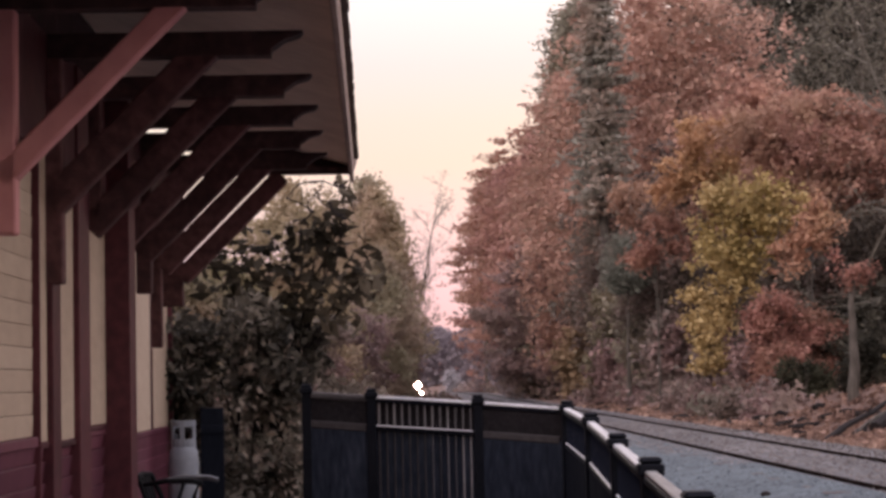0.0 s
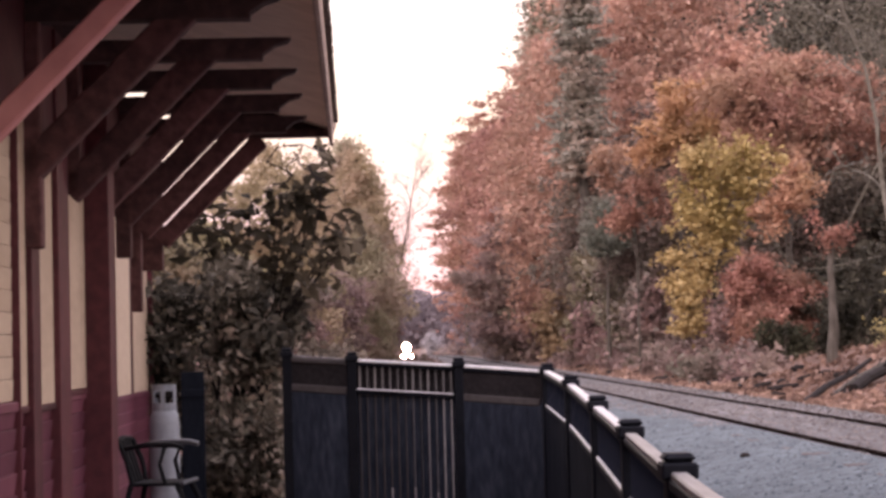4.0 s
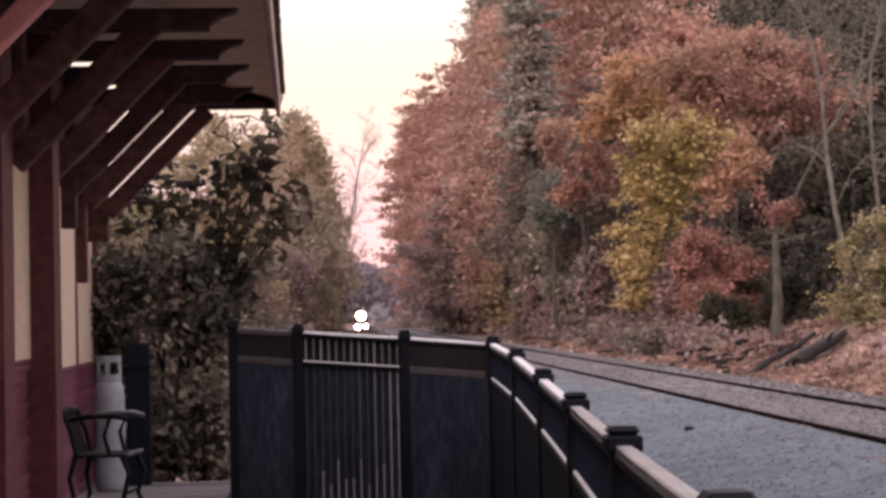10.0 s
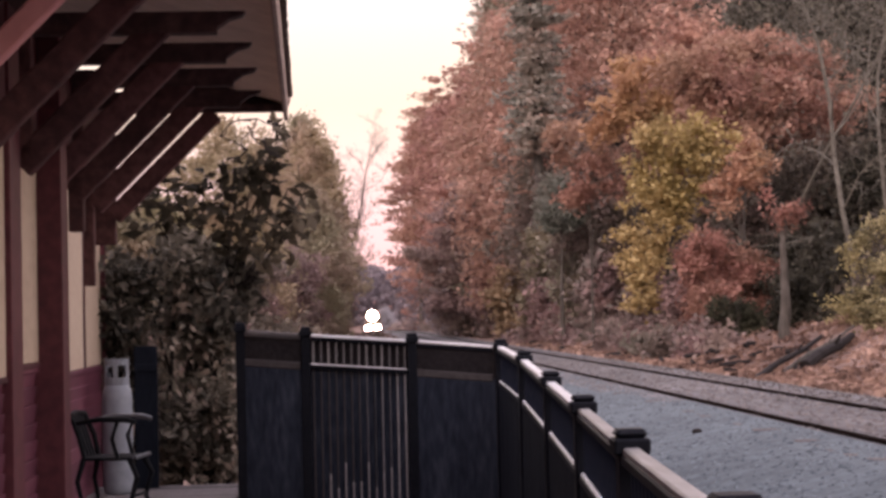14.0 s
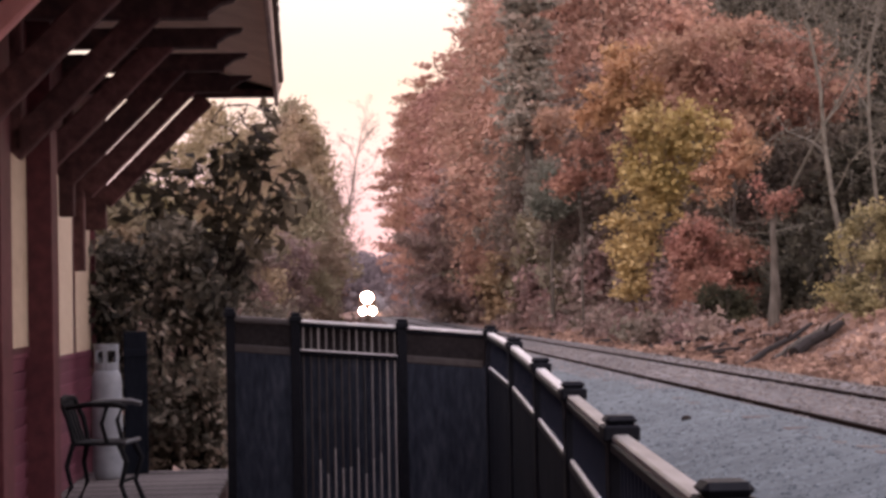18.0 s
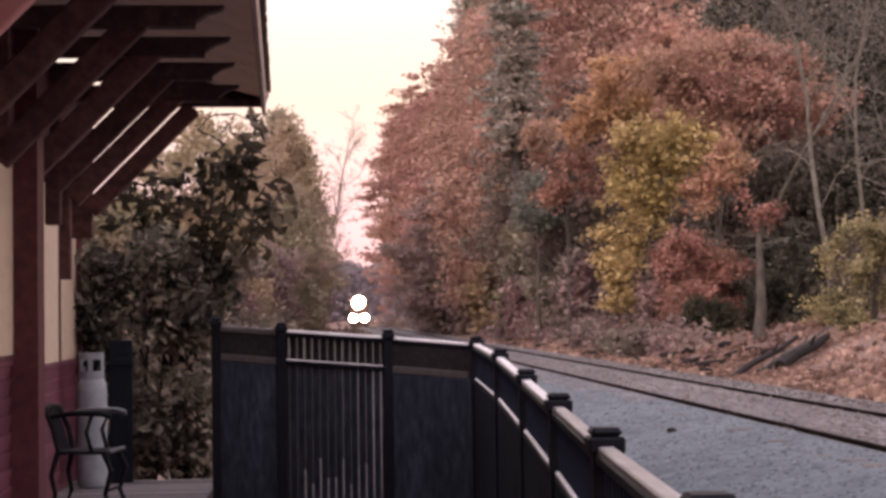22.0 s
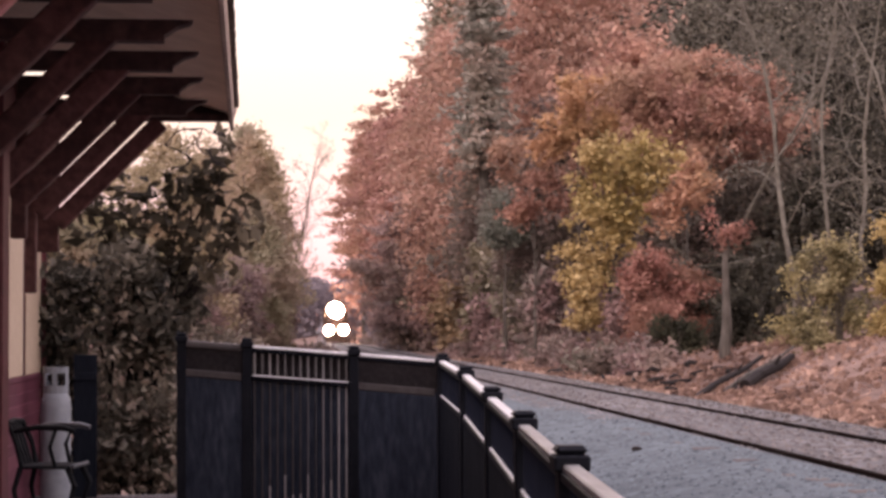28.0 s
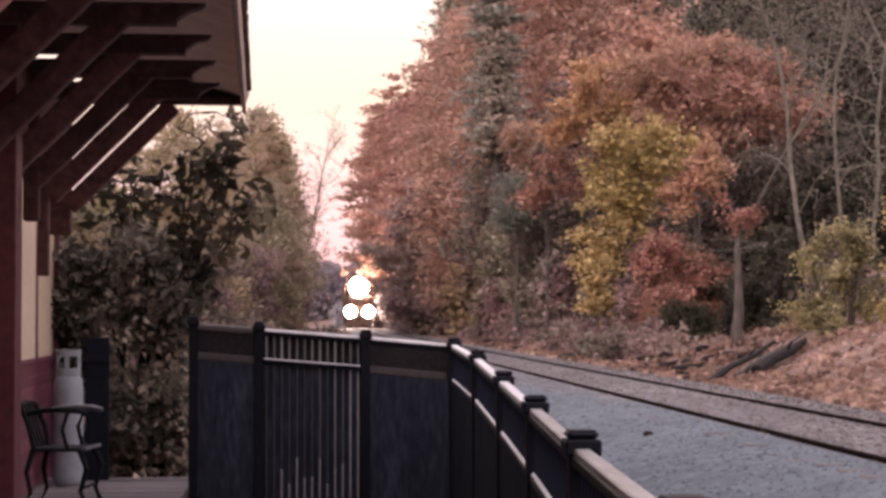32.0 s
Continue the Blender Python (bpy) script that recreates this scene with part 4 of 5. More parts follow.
# ---- hedge behind the deck ----
def build_hedge():
    rng = np.random.default_rng(11)
    t = thing("leafy_hedge", "dense dark broad-leaved hedge behind the deck", "hedge", pose(0, 0, 0))
    blobs = []
    for _ in range(84):
        x, z = rng.uniform(-2.9, -0.98), rng.uniform(-0.15, 2.35)
        if z > 2.0 and x < -2.2:
            continue
        blobs.append(((x, 18.2 + rng.uniform(-0.5, 0.6), z), (0.28, 0.3, 0.26)))
    for x, z, r in ((-1.2, 2.2, 0.26), (-1.6, 2.3, 0.3), (-1.0, 2.05, 0.22), (-0.95, 1.85, 0.2)):
        blobs.append(((x, 18.4, z), (r, r, r)))
    bm = bmesh.new()
    for i in range(18):
        x = rng.uniform(-2.8, -1.1)
        add_tube(bm, [(x, 18.2, -0.3), (x + rng.normal() * 0.15, 18.2, 1.0), (x + rng.normal() * 0.3, 18.3, 2.2)], [0.03, 0.022, 0.008], 5)
    # sprays of single leaves on thin twigs: x, z, radius, leaves
    tips = ((-0.6, 3.55, 0.05, 7), (-0.58, 3.42, 0.05, 7), (-0.62, 3.26, 0.06, 9), (-0.64, 3.12, 0.08, 12), (-0.95, 3.12, 0.14, 26), (-0.8, 2.92, 0.22, 50), (-1.31, 2.95, 0.2, 34), (-1.17, 2.74, 0.22, 46), (-0.32, 2.9, 0.09, 9), (-0.42, 2.74, 0.14, 18), (-0.6, 2.68, 0.2, 40), (-1.7, 2.9, 0.2, 34), (-0.85, 2.5, 0.22, 50), (-1.05, 2.45, 0.22, 50), (-1.42, 2.55, 0.24, 50), (-1.54, 2.74, 0.22, 44), (-0.45, 2.5, 0.14, 20), (-0.3, 2.62, 0.07, 7), (-0.75, 3.1, 0.14, 20), (-1.9, 2.7, 0.2, 34), (-1.35, 2.3, 0.25, 50), (-0.7, 2.3, 0.2, 30))
    pts = []
    for x, z, r, n in tips:
        root = Vector((-1.25 + 0.3 * (x + 1.25), 18.3, 1.9))
        tip = Vector((x, 18.1, z + r * 0.6))
        add_tube(bm, [root, root.lerp(tip, 0.55) + Vector((rng.normal() * 0.06, 0, 0.03)), tip], [0.014, 0.009, 0.004], 5)
        n = n if z > 3.05 else int(n * 0.65)
        pts.append(np.array((x, 18.1, z)) + rng.normal(size=(n, 3)) * np.array((r * 1.25, 0.15, r * 0.85)) * 0.62)
    net = [Vector((rng.uniform(-1.12, -0.55), 17.5 + rng.uniform(-0.1, 0.1), rng.uniform(3.16, 3.6))) for _ in range(22)]
    for p in net:
        for q in sorted(net, key=lambda o: (o - p).length)[1:3]:
            add_tube(bm, [p, p.lerp(q, 0.5) + Vector((rng.normal() * 0.015, 0, rng.normal() * 0.015)), q], [0.007, 0.006, 0.005], 4)
    for x in (-1.0, -0.62):
        add_tube(bm, [(x - 0.1, 18.0, 2.6), (x, 17.6, 3.0), (x + 0.03, 17.5, 3.45)], [0.007, 0.006, 0.004], 5)
    part("stem", bm, M_LOG, t)
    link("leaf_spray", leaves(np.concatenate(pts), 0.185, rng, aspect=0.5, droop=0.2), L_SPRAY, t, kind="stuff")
    link("pale_leaves", leaves(np.stack([rng.uniform(-2.7, -1.0, 520), rng.uniform(17.55, 17.75, 520), rng.uniform(0.1, 2.1, 520)], 1), 0.10, rng, aspect=0.45, droop=0.9), L_HUSK, t, kind="stuff")
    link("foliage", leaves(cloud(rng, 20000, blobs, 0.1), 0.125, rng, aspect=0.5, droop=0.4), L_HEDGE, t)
    return t


build_hedge()

# ---- woods ----
def plant(seed, x, y, top, r, m, n, leaf, low, label):
    """A tree on the ground at x, y whose crown ends at the height top."""
    z = ground_z(x, y)
    broad_tree(x, y, z, top - z, r, m, label, seed, n, leaf, low, flat=0.4 if y > 115 else 0.7)


plant(100, 12.7, 230, 28.2, 5.0, L_DEEP, 29400, 0.48, 0.02, "tall maroon-leaved tree at the far end of the cutting")
plant(101, 8.8, 205, 24.4, 3.0, L_BLUSH, 14700, 0.34, 0.36, "pinkish red tree with a ragged edge")
plant(102, 10.1, 198, 27.1, 3.4, L_RED, 16800, 0.34, 0.32, "red autumn tree with a ragged edge")
plant(103, 13.1, 260, 24.2, 4.4, L_MAUVE, 18900, 0.52, 0.02, "grey-brown tree at the far bend")
plant(104, 12.3, 180, 25.4, 5.2, L_DEEP, 31500, 0.4, 0.02, "tall red autumn tree beyond the track")
plant(105, 11.6, 215, 17.6, 4.2, L_DEEP, 21000, 0.4, 0.02, "maroon-leaved tree beyond the track")
plant(106, 10.7, 130, 20.5, 4.1, L_DEEP, 31500, 0.34, 0.02, "red-brown autumn tree beside a pine")
plant(107, 8.2, 118, 10.2, 3.0, L_MAUVE, 21000, 0.32, 0.02, "mauve-brown tree beneath taller red trees")
plant(108, 12.75, 100, 23.8, 4.8, L_BLUSH, 37800, 0.3, 0.05, "broad pinkish tan autumn oak")
plant(109, 9.35, 107, 18.9, 2.8, L_BLUSH, 23100, 0.27, 0.1, "pinkish tan tree in front of a pine")
plant(110, 10.9, 112, 24.5, 2.1, L_PINE, 18900, 0.3, 0.6, "grey-green tree among the pines")
plant(111, 11.5, 90, 11.2, 3.6, L_UMBER, 27300, 0.27, 0.02, "mauve-brown tree beneath taller trees")
plant(112, 15.0, 95, 23.2, 5.2, L_BLUSH, 37800, 0.29, 0.05, "tall pinkish brown autumn tree")
plant(113, 11.7, 74, 11.4, 3.0, L_UMBER, 29400, 0.24, 0.05, "dark umber young oak tree")
plant(129, 8.5, 72, 7.0, 0.95, L_TEAL, 3600, 0.17, 0.68, "slim young blue-green spruce among brown trees")
plant(114, 14.0, 72, 12.7, 3.3, L_RED, 26000, 0.24, 0.42, "red-brown oak on the bank")
plant(115, 15.6, 68, 11.8, 3.3, L_RED, 26000, 0.23, 0.52, "broad red-leaved oak on the bank")
plant(130, 14.4, 66, 7.6, 2.6, L_UMBER, 20000, 0.2, 0.03, "dark mauve-brown tree under the oaks")
plant(116, 19.1, 76, 10.0, 4.2, L_DIM, 31500, 0.26, 0.03, "dull brown thicket tree on the bank")
plant(117, 17.8, 64, 7.6, 3.2, L_DIM, 27300, 0.22, 0.03, "grey-brown thicket tree on the bank")
plant(118, 21.3, 110, 26.1, 5.5, L_LACE, 12000, 0.3, 0.1, "tall grey-green tree rising over the bank")
plant(119, 25.2, 100, 24.4, 5.5, L_LACE, 16000, 0.28, 0.1, "tall grey-green tree high on the bank")
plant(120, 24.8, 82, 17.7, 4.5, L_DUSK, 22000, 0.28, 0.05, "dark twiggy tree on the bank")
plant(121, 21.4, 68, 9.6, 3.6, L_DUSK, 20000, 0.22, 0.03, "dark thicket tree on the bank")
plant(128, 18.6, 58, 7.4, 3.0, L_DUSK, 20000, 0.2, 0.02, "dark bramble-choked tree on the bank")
plant(122, -6.8, 70, 6.1, 2.6, L_FADED, 42000, 0.16, 0.03, "olive-green tree behind the station")
plant(123, -5.0, 80, 10.2, 2.6, L_SALLOW, 42000, 0.18, 0.03, "yellowing olive tree behind the hedge")
plant(124, -2.4, 112, 13.9, 2.5, L_BUFF, 42000, 0.22, 0.02, "pinkish tan-leaved tree beside the line")
plant(125, -1.55, 98, 11.9, 2.1, L_SALLOW, 42000, 0.19, 0.02, "grey-olive tree beside the line")
plant(131, -4.4, 104, 12.0, 2.6, L_SALLOW, 30000, 0.19, 0.02, "olive tree behind the hedge")
plant(132, -1.3, 92, 8.2, 1.75, L_BUFF, 26000, 0.18, 0.02, "dim mauve-brown tree below olive crowns")
plant(133, -3.6, 86, 6.4, 1.9, L_MAUVE, 26000, 0.17, 0.02, "dim brown thicket tree behind the hedge")
plant(126, -1.1, 135, 11.5, 1.5, L_MAUVE, 21000, 0.22, 0.02, "slim brown-leaved tree beside the line")
plant(127, -7.5, 62, 5.4, 3.0, L_OLIVE, 18900, 0.24, 0.03, "olive-green tree behind the station")


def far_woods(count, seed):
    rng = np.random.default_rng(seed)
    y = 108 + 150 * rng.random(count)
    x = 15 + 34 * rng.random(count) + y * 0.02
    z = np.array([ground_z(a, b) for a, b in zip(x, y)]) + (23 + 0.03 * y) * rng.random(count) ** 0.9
    # leaf fill whose dark colour stands for the wood's inner shade
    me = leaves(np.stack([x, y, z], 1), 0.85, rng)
    return tagged(link("deep_woods", me, L_DUSK, label="shade-dark woods deep behind the bank trees", kind="stuff"), category="woods")


far_woods(110000, 77)


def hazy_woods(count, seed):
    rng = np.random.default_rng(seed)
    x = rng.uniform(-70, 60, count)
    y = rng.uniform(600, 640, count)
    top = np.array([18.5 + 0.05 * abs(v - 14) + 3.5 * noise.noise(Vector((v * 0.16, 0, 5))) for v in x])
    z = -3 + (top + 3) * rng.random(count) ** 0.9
    # the far leaves carry the air's haze in their colour
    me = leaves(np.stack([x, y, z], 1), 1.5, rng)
    return tagged(link("far_woods", me, L_HAZE, label="woods far beyond the bend, haze in their blue-grey colour", kind="stuff"), category="woods")


hazy_woods(46000, 78)

conifer(9.4, 88, ground_z(9.4, 88), 20.6, 2.4, "tall blue-grey spruce among red trees", 40, 9000, 0.36, L_SPRUCE, 30, low=0.42)
conifer(10.6, 116, ground_z(10.6, 116), 23.5, 3.0, "tall grey-green pine with ragged branches", 41, 16000, 0.4)
conifer(11.9, 92, ground_z(11.9, 92), 9.6, 2.6, "young grey-green pine under taller trees", 42, 12000, 0.34)
conifer(14.2, 162, ground_z(14.2, 162), 29.0, 5.4, "tall reddish-brown larch with ragged level branches", 43, 16000, 0.5, L_RED, 30, "larch_tree")
conifer(13.8, 150, ground_z(13.8, 150), 31.0, 5.2, "grey-green pine with pointed branch ends", 44, 12000, 0.46)


def lobed_tree(y, lobes, material, label, seed, n, leaf, girth=0.07, name="autumn_tree", fork=0.5):
    """A tree whose crown is made of a few lobes (x, z, radius) on limbs from one trunk."""
    rng = np.random.default_rng(seed)
    bx = sum(l[0] for l in lobes) / len(lobes)
    bz = ground_z(bx, y)
    t = thing(name, label, "tree", pose(bx, y, bz))
    bm, blobs = bmesh.new(), []
    top = max(l[1] for l in lobes) - bz
    add_tube(bm, [(rng.normal() * girth * 0.16 * (i > 0), rng.normal() * girth * 0.16, top * i / 9 - 0.3 * (i == 0)) for i in range(10)], [girth * (1.35 - 0.12 * i) * rng.uniform(0.93, 1.07) for i in range(10)], 9)
    for x, z, r in lobes:
        add_tube(bm, [(0.05, 0, max(0.2, (z - bz) * fork)), (x - bx, rng.uniform(-0.4, 0.4), z - bz)], [girth * 0.5, girth * 0.12], 5)
        for _ in range(11):
            d = rng.normal(size=3)
            d *= rng.random() ** 0.4 / np.linalg.norm(d)
            s = r * rng.uniform(0.2, 0.5)
            blobs.append(((x - bx + d[0] * r * 1.05, d[1] * r, z - bz + d[2] * r * 1.0), (s, s, s * 0.8)))
    part("trunk", bm, M_TRUNK, t)
    link("crown", leaves(clumps(rng, holes(cloud(rng, n // 4, blobs, 0.2), 0.5, seed, 0.02), 6, leaf, 0.8, 0.7), leaf * 0.85, rng), material, t)
    return t


lobed_tree(56, ((10.2, 7.0, 0.8), (10.9, 7.1, 0.6), (11.7, 6.9, 0.45), (11.3, 6.3, 0.5), (10.6, 6.2, 0.66), (9.8, 6.3, 0.66), (10.2, 5.4, 0.66), (9.5, 5.1, 0.66), (10.7, 5.0, 0.36), (9.9, 4.4, 0.58), (9.0, 4.3, 0.6), (9.3, 3.5, 0.58), (8.7, 3.2, 0.46), (9.1, 2.5, 0.5), (9.6, 3.7, 0.4), (8.8, 1.9, 0.34), (9.4, 7.0, 0.5), (9.2, 5.9, 0.55), (8.8, 5.0, 0.42)), L_GOLD, "bright golden-yellow tree on the bank", 60, 14000, 0.2, 0.04)
lobed_tree(55.2, ((11.9, 5.7, 0.62), (11.4, 5.0, 0.5), (12.4, 6.3, 0.5)), L_RUST, "rust-orange tree beside the golden one", 68, 5000, 0.19, 0.035)
lobed_tree(60, ((9.6, 8.9, 0.87), (8.9, 8.1, 0.65), (10.4, 8.4, 0.73), (9.5, 7.9, 0.73), (8.5, 7.8, 0.55), (10.1, 9.4, 0.55)), L_AMBER, "amber-tinged tree with spreading limbs", 61, 7000, 0.2, 0.035)
lobed_tree(62, ((8.1, 6.9, 0.75), (7.4, 7.8, 0.64), (8.8, 7.0, 0.75), (8.3, 5.8, 0.68), (9.1, 5.8, 0.56)), L_RED, "red-brown tree with drooping sprays", 65, 6000, 0.2, 0.035)
lobed_tree(59, ((12.3, 8.3, 1.15), (13.5, 8.9, 1.0), (11.4, 9.1, 1.07), (14.3, 8.6, 0.7), (12.9, 7.3, 0.6)), L_RED, "red-brown oak above the golden tree", 62, 8000, 0.21, 0.04)
lobed_tree(42, ((10.0, 4.1, 0.42), (9.85, 3.85, 0.3), (10.25, 3.9, 0.3), (10.1, 3.7, 0.25)), L_WINE, "grey-trunked sapling with a reddish leaf cluster", 63, 1400, 0.12, 0.115, fork=0.85)

CLING = (0.1, L_LACE)
bare_tree(11.9, 43, ground_z(11.9, 43), 12, 3.2, "grey leafless tree with tangled branches", 50, 0.06, 13, M_TWIG, 0.2, (-0.02, 0), CLING, 0.2)
bare_tree(13.6, 40, ground_z(13.6, 40), 10, 3.0, "grey leafless tree high on the bank", 51, 0.045, 13, M_TWIG, 0.16, (-0.05, 0), CLING, 0.1)
bare_tree(14.4, 48, ground_z(14.4, 48), 13, 3.8, "thin leafless tree on the bank", 52, 0.05, 15, M_TWIG, 0.14, (0.05, 0), CLING, 0.0)
bare_tree(14.6, 62, ground_z(14.6, 62), 17, 4.2, "tall leafless tree above the oaks", 55, 0.06, 13, M_TWIG, 0.5, (-0.02, 0), (0.13, L_LACE), 0.2)
bare_tree(17.4, 55, ground_z(17.4, 55), 14, 4.4, "leafless tree hung with dead vines", 57, 0.06, 16, M_TWIG, 0.12, (-0.08, 0), CLING, -0.05)
bare_tree(19.4, 66, ground_z(19.4, 66), 15, 4.6, "leafless tree among dark brush", 59, 0.065, 15, M_TWIG, 0.15, (0.06, 0), (0.14, L_LACE), 0.1)
bare_tree(18.2, 74, ground_z(18.2, 74), 17, 4.8, "tall leafless tree behind the oaks", 64, 0.06, 14, M_TWIG, 0.45, (-0.06, 0), (0.15, L_LACE), 0.1)
bare_tree(0.0, 140, ground_z(0.0, 140), 16.2, 3.4, "slender leafless tree beside the line", 53, 0.12, 15, M_TRUNK, 0.3, (0.11, 0), (0.14, L_BUFF), 1.1)
bare_tree(-0.3, 165, ground_z(-0.3, 165), 15, 3.6, "slender leafless tree beside the line", 54, 0.12, 15, M_TRUNK, 0.2, (0.04, 0), None, 1.2)
bare_tree(-0.2, 172, ground_z(-0.2, 172), 14.5, 3.6, "slender leafless sapling beside the line", 66, 0.1, 14, M_TRUNK, 0.35, (0.13, 0), None, 1.4)
bare_tree(-0.2, 200, ground_z(-0.2, 200), 11, 3.2, "low leafless tree leaning over the line", 67, 0.1, 12, M_TRUNK, 0.35, (0.12, 0), None, 1.2)


def bush(seed, x, y, top, r, m, n, leaf, label, gap=-0.12):
    z = ground_z(x, y)
    shrub(x, y, z, max(1.0, top - z), r, m, label, seed, n, leaf, gap=gap)


bush(200, 10.7, 52, 3.9, 1.55, L_WINE, 9000, 0.14, "red-leaved shrub on the bank")
bush(226, 11.8, 52.6, 3.5, 1.25, L_WINE, 7000, 0.14, "crimson-leaved shrub on the bank")
bush(201, 10.1, 55, 3.0, 1.0, L_BRUSH, 2600, 0.2, "brown brush beneath the golden tree")
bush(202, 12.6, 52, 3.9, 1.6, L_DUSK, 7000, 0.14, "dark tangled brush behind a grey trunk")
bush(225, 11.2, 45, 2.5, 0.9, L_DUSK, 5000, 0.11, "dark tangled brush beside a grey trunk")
bush(203, 9.9, 46.5, 2.0, 0.9, L_GREEN, 5000, 0.1, "low dark green shrub on the bank")
bush(204, 11.2, 37, 4.0, 1.0, L_LIME, 8000, 0.1, "yellow-green shrub on the bank", 0.2)
bush(205, 11.6, 40, 3.9, 1.1, L_LIME, 7000, 0.1, "olive shrub on the bank", 0.2)
bush(206, 12.0, 36, 3.9, 0.8, L_GOLD, 9000, 0.1, "golden shrub on the bank", 0.08)
bush(207, 9.4, 76, 6.7, 1.6, L_PINE, 4500, 0.28, "grey-green young pine under the trees")
bush(208, 8.9, 84, 6.0, 1.5, L_OLIVE, 3600, 0.3, "olive shrub under the trees")
bush(209, 10.0, 70, 4.2, 1.5, L_BRUSH, 3600, 0.26, "purplish brown brush under the trees")
bush(210, 10.0, 62, 2.9, 1.1, L_BRUSH, 2600, 0.24, "brown brush under the trees")
bush(211, 9.2, 82, 3.4, 1.6, L_BRUSH, 2600, 0.28, "brown brush beside the track")
bush(212, 8.9, 96, 4.9, 1.7, L_TAN, 2600, 0.3, "tan brush beside the track")
bush(213, 8.7, 110, 4.1, 1.8, L_BRUSH, 2600, 0.32, "purplish brush beside the track")
bush(227, 7.6, 126, 5.6, 1.9, L_GREY, 5000, 0.3, "grey-mauve brush beside the track")
bush(214, 9.1, 135, 4.7, 2.0, L_MAUVE, 2600, 0.36, "purplish brush beside the track")
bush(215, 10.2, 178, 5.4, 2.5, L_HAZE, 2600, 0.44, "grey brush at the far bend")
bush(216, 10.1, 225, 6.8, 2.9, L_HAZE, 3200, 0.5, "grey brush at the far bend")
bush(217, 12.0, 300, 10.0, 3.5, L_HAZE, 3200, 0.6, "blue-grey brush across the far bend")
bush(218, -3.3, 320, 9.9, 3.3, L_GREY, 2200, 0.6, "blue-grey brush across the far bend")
bush(219, 9.9, 440, 4.0, 3.2, L_PALE, 3000, 0.6, "pale grey bush beside the far track")
bush(220, -2.7, 150, 5.3, 2.1, L_BRUSH, 2200, 0.4, "brown brush on the near side of the track")
bush(221, -0.6, 95, 4.9, 1.5, L_BRUSH, 7000, 0.2, "brown brush on the near side of the track")
bush(222, -2.1, 88, 5.3, 1.9, L_BRUSH, 9000, 0.2, "brown brush behind the fence")
bush(223, -3.1, 70, 4.6, 1.5, L_BRUSH, 7000, 0.17, "brown brush behind the fence")
bush(224, -3.8, 60, 3.7, 1.1, L_BRUSH, 2200, 0.24, "brown brush behind the fence")
# low scrub on the near side of the track
scrub = random.Random(8)
for i in range(44):
    y = 24 + 2.6 * i
    x = scrub.uniform(-4.5, 2.2)
    b = abs(x / y - 0.018)
    h = scrub.uniform(1.3, 2.0) if b > 0.035 else max(0.5, 1.45 - 0.011 * y)
    shrub(x, y, ground_z(x, y), h, scrub.uniform(0.8, 1.5), scrub.choice((L_BRUSH, L_DIM, L_DIM, L_DIM)), "low brown scrub on the near side of the track", 500 + i, 1700, 0.09 + 0.0016 * y, group="low scrub along the track")
# brush hugging both edges of the far track
for i in range(34):
    y = 74 + 8 * i
    for off, h in ((-3.7, 0.45), (3.7, 0.9)):
        if off < 0 and y > 150:
            continue
        x = smooth_centre(y) + off + scrub.uniform(-0.5, 0.4)
        shrub(x, y, ground_z(x, y), h * scrub.uniform(0.8, 1.15), scrub.uniform(0.8, 1.2) + 0.002 * y, scrub.choice((L_BRUSH, L_MAUVE, L_GREY)), "low purplish brush at the edge of the far track", 700 + 2 * i + (off > 0), 700, 0.12 + 0.0011 * y, group="brush along the far track")
# thickets along the bank
thick = random.Random(5)
for i in range(26):
    y = 42 + 3.4 * i
    x = 11.2 + thick.uniform(-0.4, 2.4)
    shrub(x, y, ground_z(x, y), thick.uniform(1.4, 2.6), thick.uniform(0.8, 1.5), thick.choice((L_BRUSH, L_DIM, L_DIM, L_WINE, L_TAN) if y > 62 else (L_DUSK, L_DUSK, L_DIM)), "tangled brown brush along the leafy bank", 400 + i, 900, 0.16 + 0.002 * y, group="thickets along the bank")

# low mauve scrub at the foot of the bank, farther along
for i in range(30):
    y = 44 + 1.5 * i
    x = smooth_centre(y) + thick.uniform(2.7, 4.6)
    shrub(x, y, ground_z(x, y), thick.uniform(0.4, 0.8), thick.uniform(0.5, 0.95), thick.choice((L_BRUSH, L_UMBER, L_MAUVE)), "low purplish scrub among fallen leaves", 900 + i, 420, 0.14 + 0.001 * y, group="scrub at the foot of the bank")

# logs and fallen leaves on the bank
for a, b, r, m, words in (
        ((7.34, 33.0, 0.42), (9.33, 36.0, 1.12), 0.065, M_LOG, "dark rotting log lying on the leafy bank"),
        ((8.48, 34.0, 0.6), (9.9, 35.9, 1.12), 0.115, M_LOG, "thick dark rotting log lying on the leafy bank"),
        ((8.0, 33.6, 0.52), (10.05, 36.3, 1.3), 0.04, M_TRUNK, "pale barkless log resting along a darker one"),
        ((7.9, 33.2, 0.46), (8.3, 33.9, 0.62), 0.045, M_LOG, "short dark stick on the leafy bank")):
    lg = thing("fallen_log", words, "log", group="logs on the bank")
    a, b = Vector(a), Vector(b)
    part("stem", tube([a, a.lerp(b, 0.3) + Vector((0, 0, 0.04)), a.lerp(b, 0.7) + Vector((0, 0, -0.03)), b], [r, r * 0.95, r * 0.85, r * 0.6], 9), m, lg)
    q = a.lerp(b, 0.6)
    part("stub", tube([q, q + Vector((0.1, -0.1, 0.12 + r))], [r * 0.4, r * 0.2], 6), m, lg)
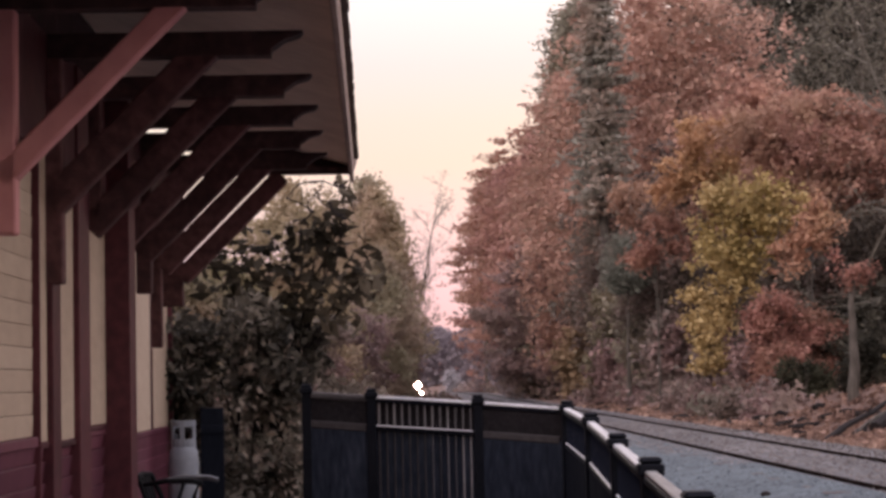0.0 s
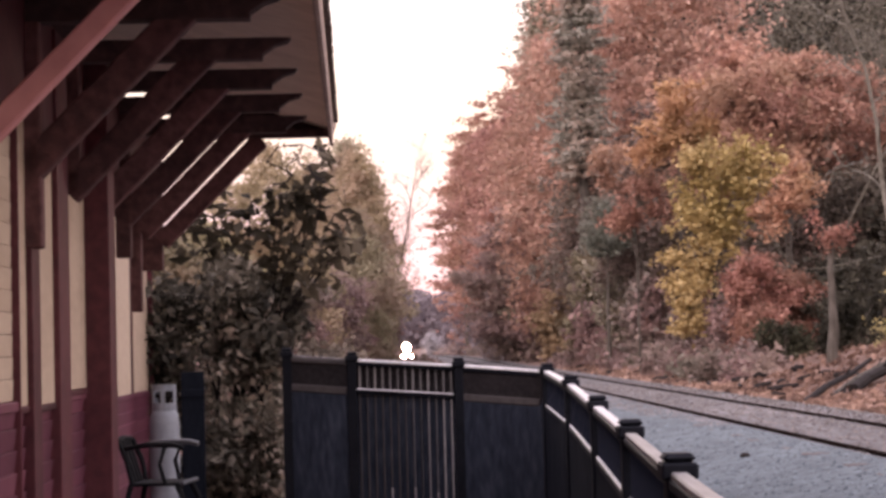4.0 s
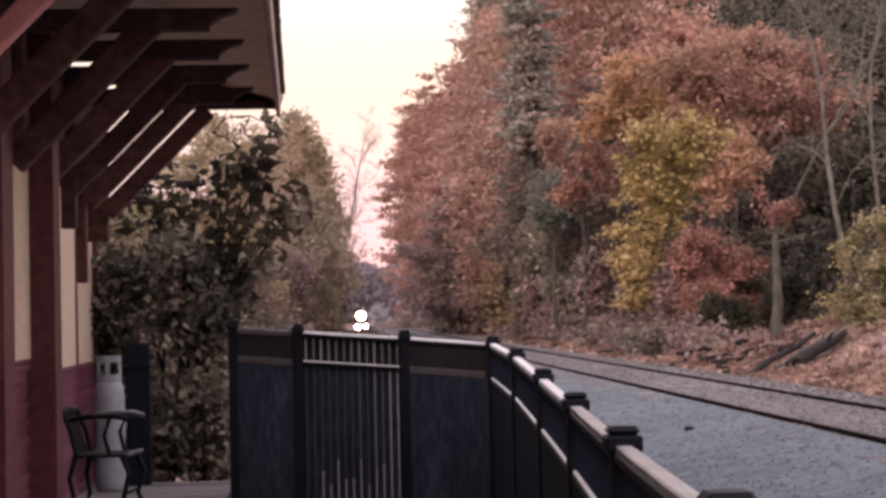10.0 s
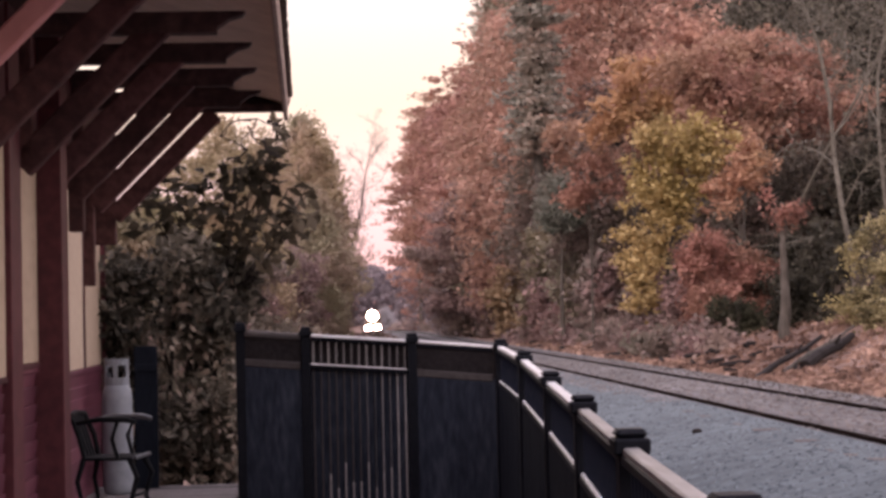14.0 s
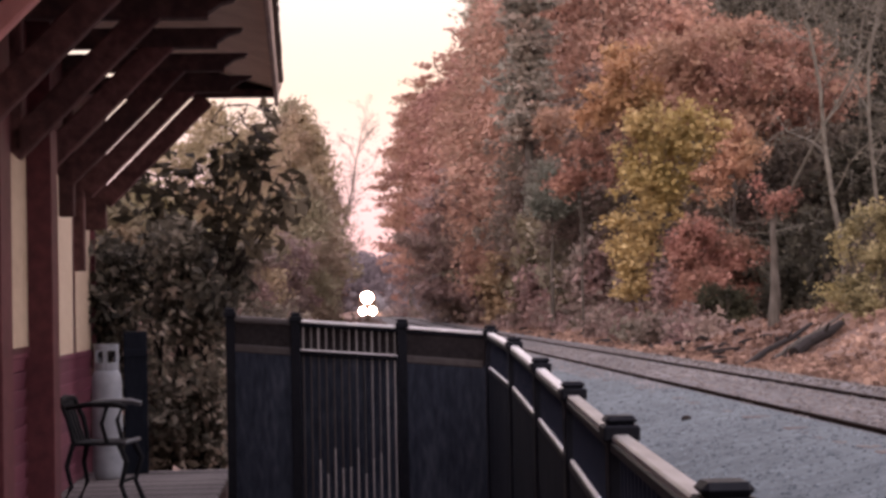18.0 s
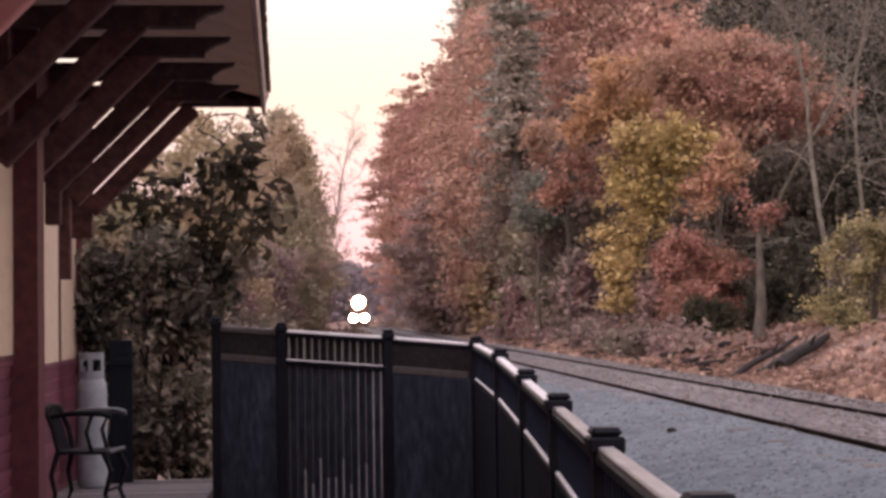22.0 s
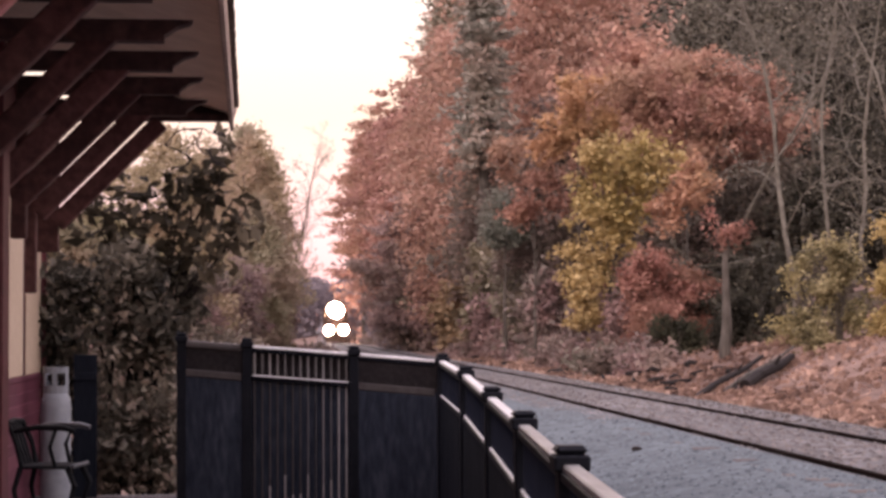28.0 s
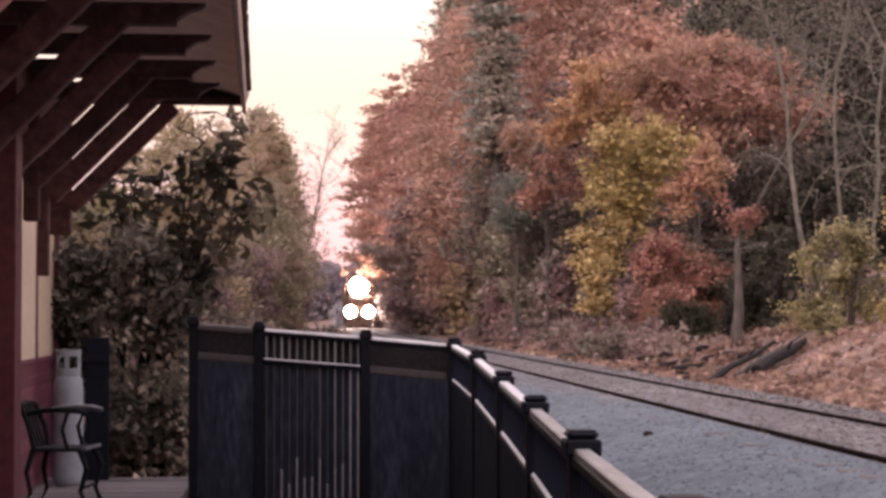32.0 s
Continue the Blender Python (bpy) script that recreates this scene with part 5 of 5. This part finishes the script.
for i in range(60):
    y = 36 + 0.75 * i
    x = smooth_centre(y) + 2.2 + thick.uniform(-0.1, 1.9)
    z = ground_z(x, y)
    a = thick.uniform(-1.4, 1.4)
    ln, fat = thick.uniform(0.15, 0.6), thick.uniform(0.025, 0.09)
    z += bank_bump(x, y) + fat * 0.6
    lg = thing("dead_branch", "short dark dead branch lying beside the track", "branch", group="dead branches beside the track")
    part("stem", tube([(x - ln * math.cos(a) * 0.6, y - ln * math.sin(a), z), (x - ln * 0.1, y, z + thick.uniform(0, 0.06)), (x + ln * math.cos(a) * 0.6, y + ln * math.sin(a), z + thick.uniform(0, 0.1))], [fat * 0.8, fat, fat * 0.5], 6), M_LOG, lg)


def fallen_leaves(count, seed):
    rng = np.random.default_rng(seed)
    x = 7.2 + 7.5 * rng.random(count) ** 1.2
    y = 22 + 60 * rng.random(count) ** 1.4
    c = np.array([(a, b, ground_z(a, b) + bank_bump(a, b) + 0.03) for a, b in zip(x, y)])
    me = leaves(c, 0.17, rng, aspect=0.8)
    return tagged(link("fallen_leaves", me, M_LITLEAF, label="orange-brown fallen leaves covering the bank", kind="stuff"), category="leaves")


fallen_leaves(14000, 9)
st = thing("dark_stone", "small dark stone lying on pale gravel", "stone", pose(3.56, 18.8, ground_z(3.56, 18.8)))
part("rock", lathe([(0.04, -0.02), (0.058, 0.012), (0.04, 0.036), (0.012, 0.044)], 7), M_LOG, st)


# ---- locomotive ----
def build_locomotive():
    t = thing("locomotive", "dark dusty diesel locomotive with lit headlights coming down the track", "locomotive")
    frame_part = part("frame", add_box(bmesh.new(), (-1.5, 0.3, 0.95), (1.5, 17.5, 1.35), 0.04), M_LOCO, t)
    part("nose", add_box(bmesh.new(), (-0.95, 0.9, 1.35), (0.95, 2.6, 2.9), 0.12), M_LOCO, t)
    cab = part("cab", add_box(bmesh.new(), (-1.5, 2.6, 1.35), (1.5, 5.0, 4.35), 0.12), M_LOCO, t)
    part("hood", add_box(bmesh.new(), (-0.95, 5.0, 1.35), (0.95, 17.0, 4.1), 0.1), M_LOCO, t)
    for x in (-0.75, 0.75):
        part("windscreen", add_box(bmesh.new(), (x - 0.45, 2.57, 3.05), (x + 0.45, 2.61, 3.65), 0.02), M_GLASS, cab)
    part("plough", add_box(bmesh.new(), (-1.35, 0.15, 0.15), (1.35, 0.4, 0.95), 0.03), M_LOCO, t)
    part("coupler", add_box(bmesh.new(), (-0.15, -0.35, 0.75), (0.15, 0.3, 1.05), 0.03), M_RAIL, t)
    for x in (-1.4, 1.4):
        part("handrail", tube([(x, 0.45, 1.35), (x, 0.45, 2.3), (x * 0.75, 0.45, 2.4)], [0.02] * 3, 6), M_CHAIR, t)
    for y in (3.5, 13.5):
        bog = part("bogie", add_box(bmesh.new(), (-1.2, y - 1.6, 0.35), (1.2, y + 1.6, 0.85), 0.05), M_RAIL, t)
        for dy in (-1.2, 0, 1.2):
            for x in (-0.72, 0.72):
                bm = lathe([(0.40, -0.06), (0.5, -0.05), (0.5, 0.06), (0.40, 0.07)], 20)
                bmesh.ops.transform(bm, matrix=Matrix.Translation((x, y + dy, 0.5)) @ Matrix.Rotation(radians(90), 4, "Y"), verts=bm.verts)
                part("wheel", bm, M_RAIL, bog)

    def lamp(name, x, y, z, r, material, parent):
        bm = lathe([(r * 0.2, 0.0), (r, 0.02), (r, 0.06), (r * 0.9, 0.07), (0.02, 0.10)], 20)
        bmesh.ops.transform(bm, matrix=Matrix.Translation((x, y, z)) @ Matrix.Rotation(radians(90), 4, "X"), verts=bm.verts)
        return part(name, bm, material, parent, "bright warm-white lamp, disc widened to hold its glare")
    # discs far wider than such lamps: their glare is put into the size
    part("headlight_housing", add_box(bmesh.new(), (-0.98, 2.42, 2.94), (0.98, 2.58, 4.9), 0.05), M_LOCO, t)
    lamp("headlight", 0, 2.40, 3.92, 0.92, M_HEAD, t)
    for x in (-0.85, 0.85):
        part("ditch_light_housing", add_box(bmesh.new(), (x - 0.55, 0.36, 0.95), (x + 0.55, 0.55, 2.18), 0.04), M_LOCO, t)
        lamp("ditch_light", x, 0.34, 1.56, 0.56, M_DITCH, t)
    return t


loco = build_locomotive()


def motions():
    rows = []
    for t in (0, 2, 4, 6, 8, 10, 13, 16, 19, 22, 25, 28, 30, 32):
        y = 509 - 10.3 * t
        a = math.degrees(math.atan2(smooth_centre(y - 5) - smooth_centre(y + 5), 10))
        rows.append((t, pose(smooth_centre(y), y, RAIL_Z + smooth_dip(y), 0, 0, a)))
    walk(loco, rows)


motions()
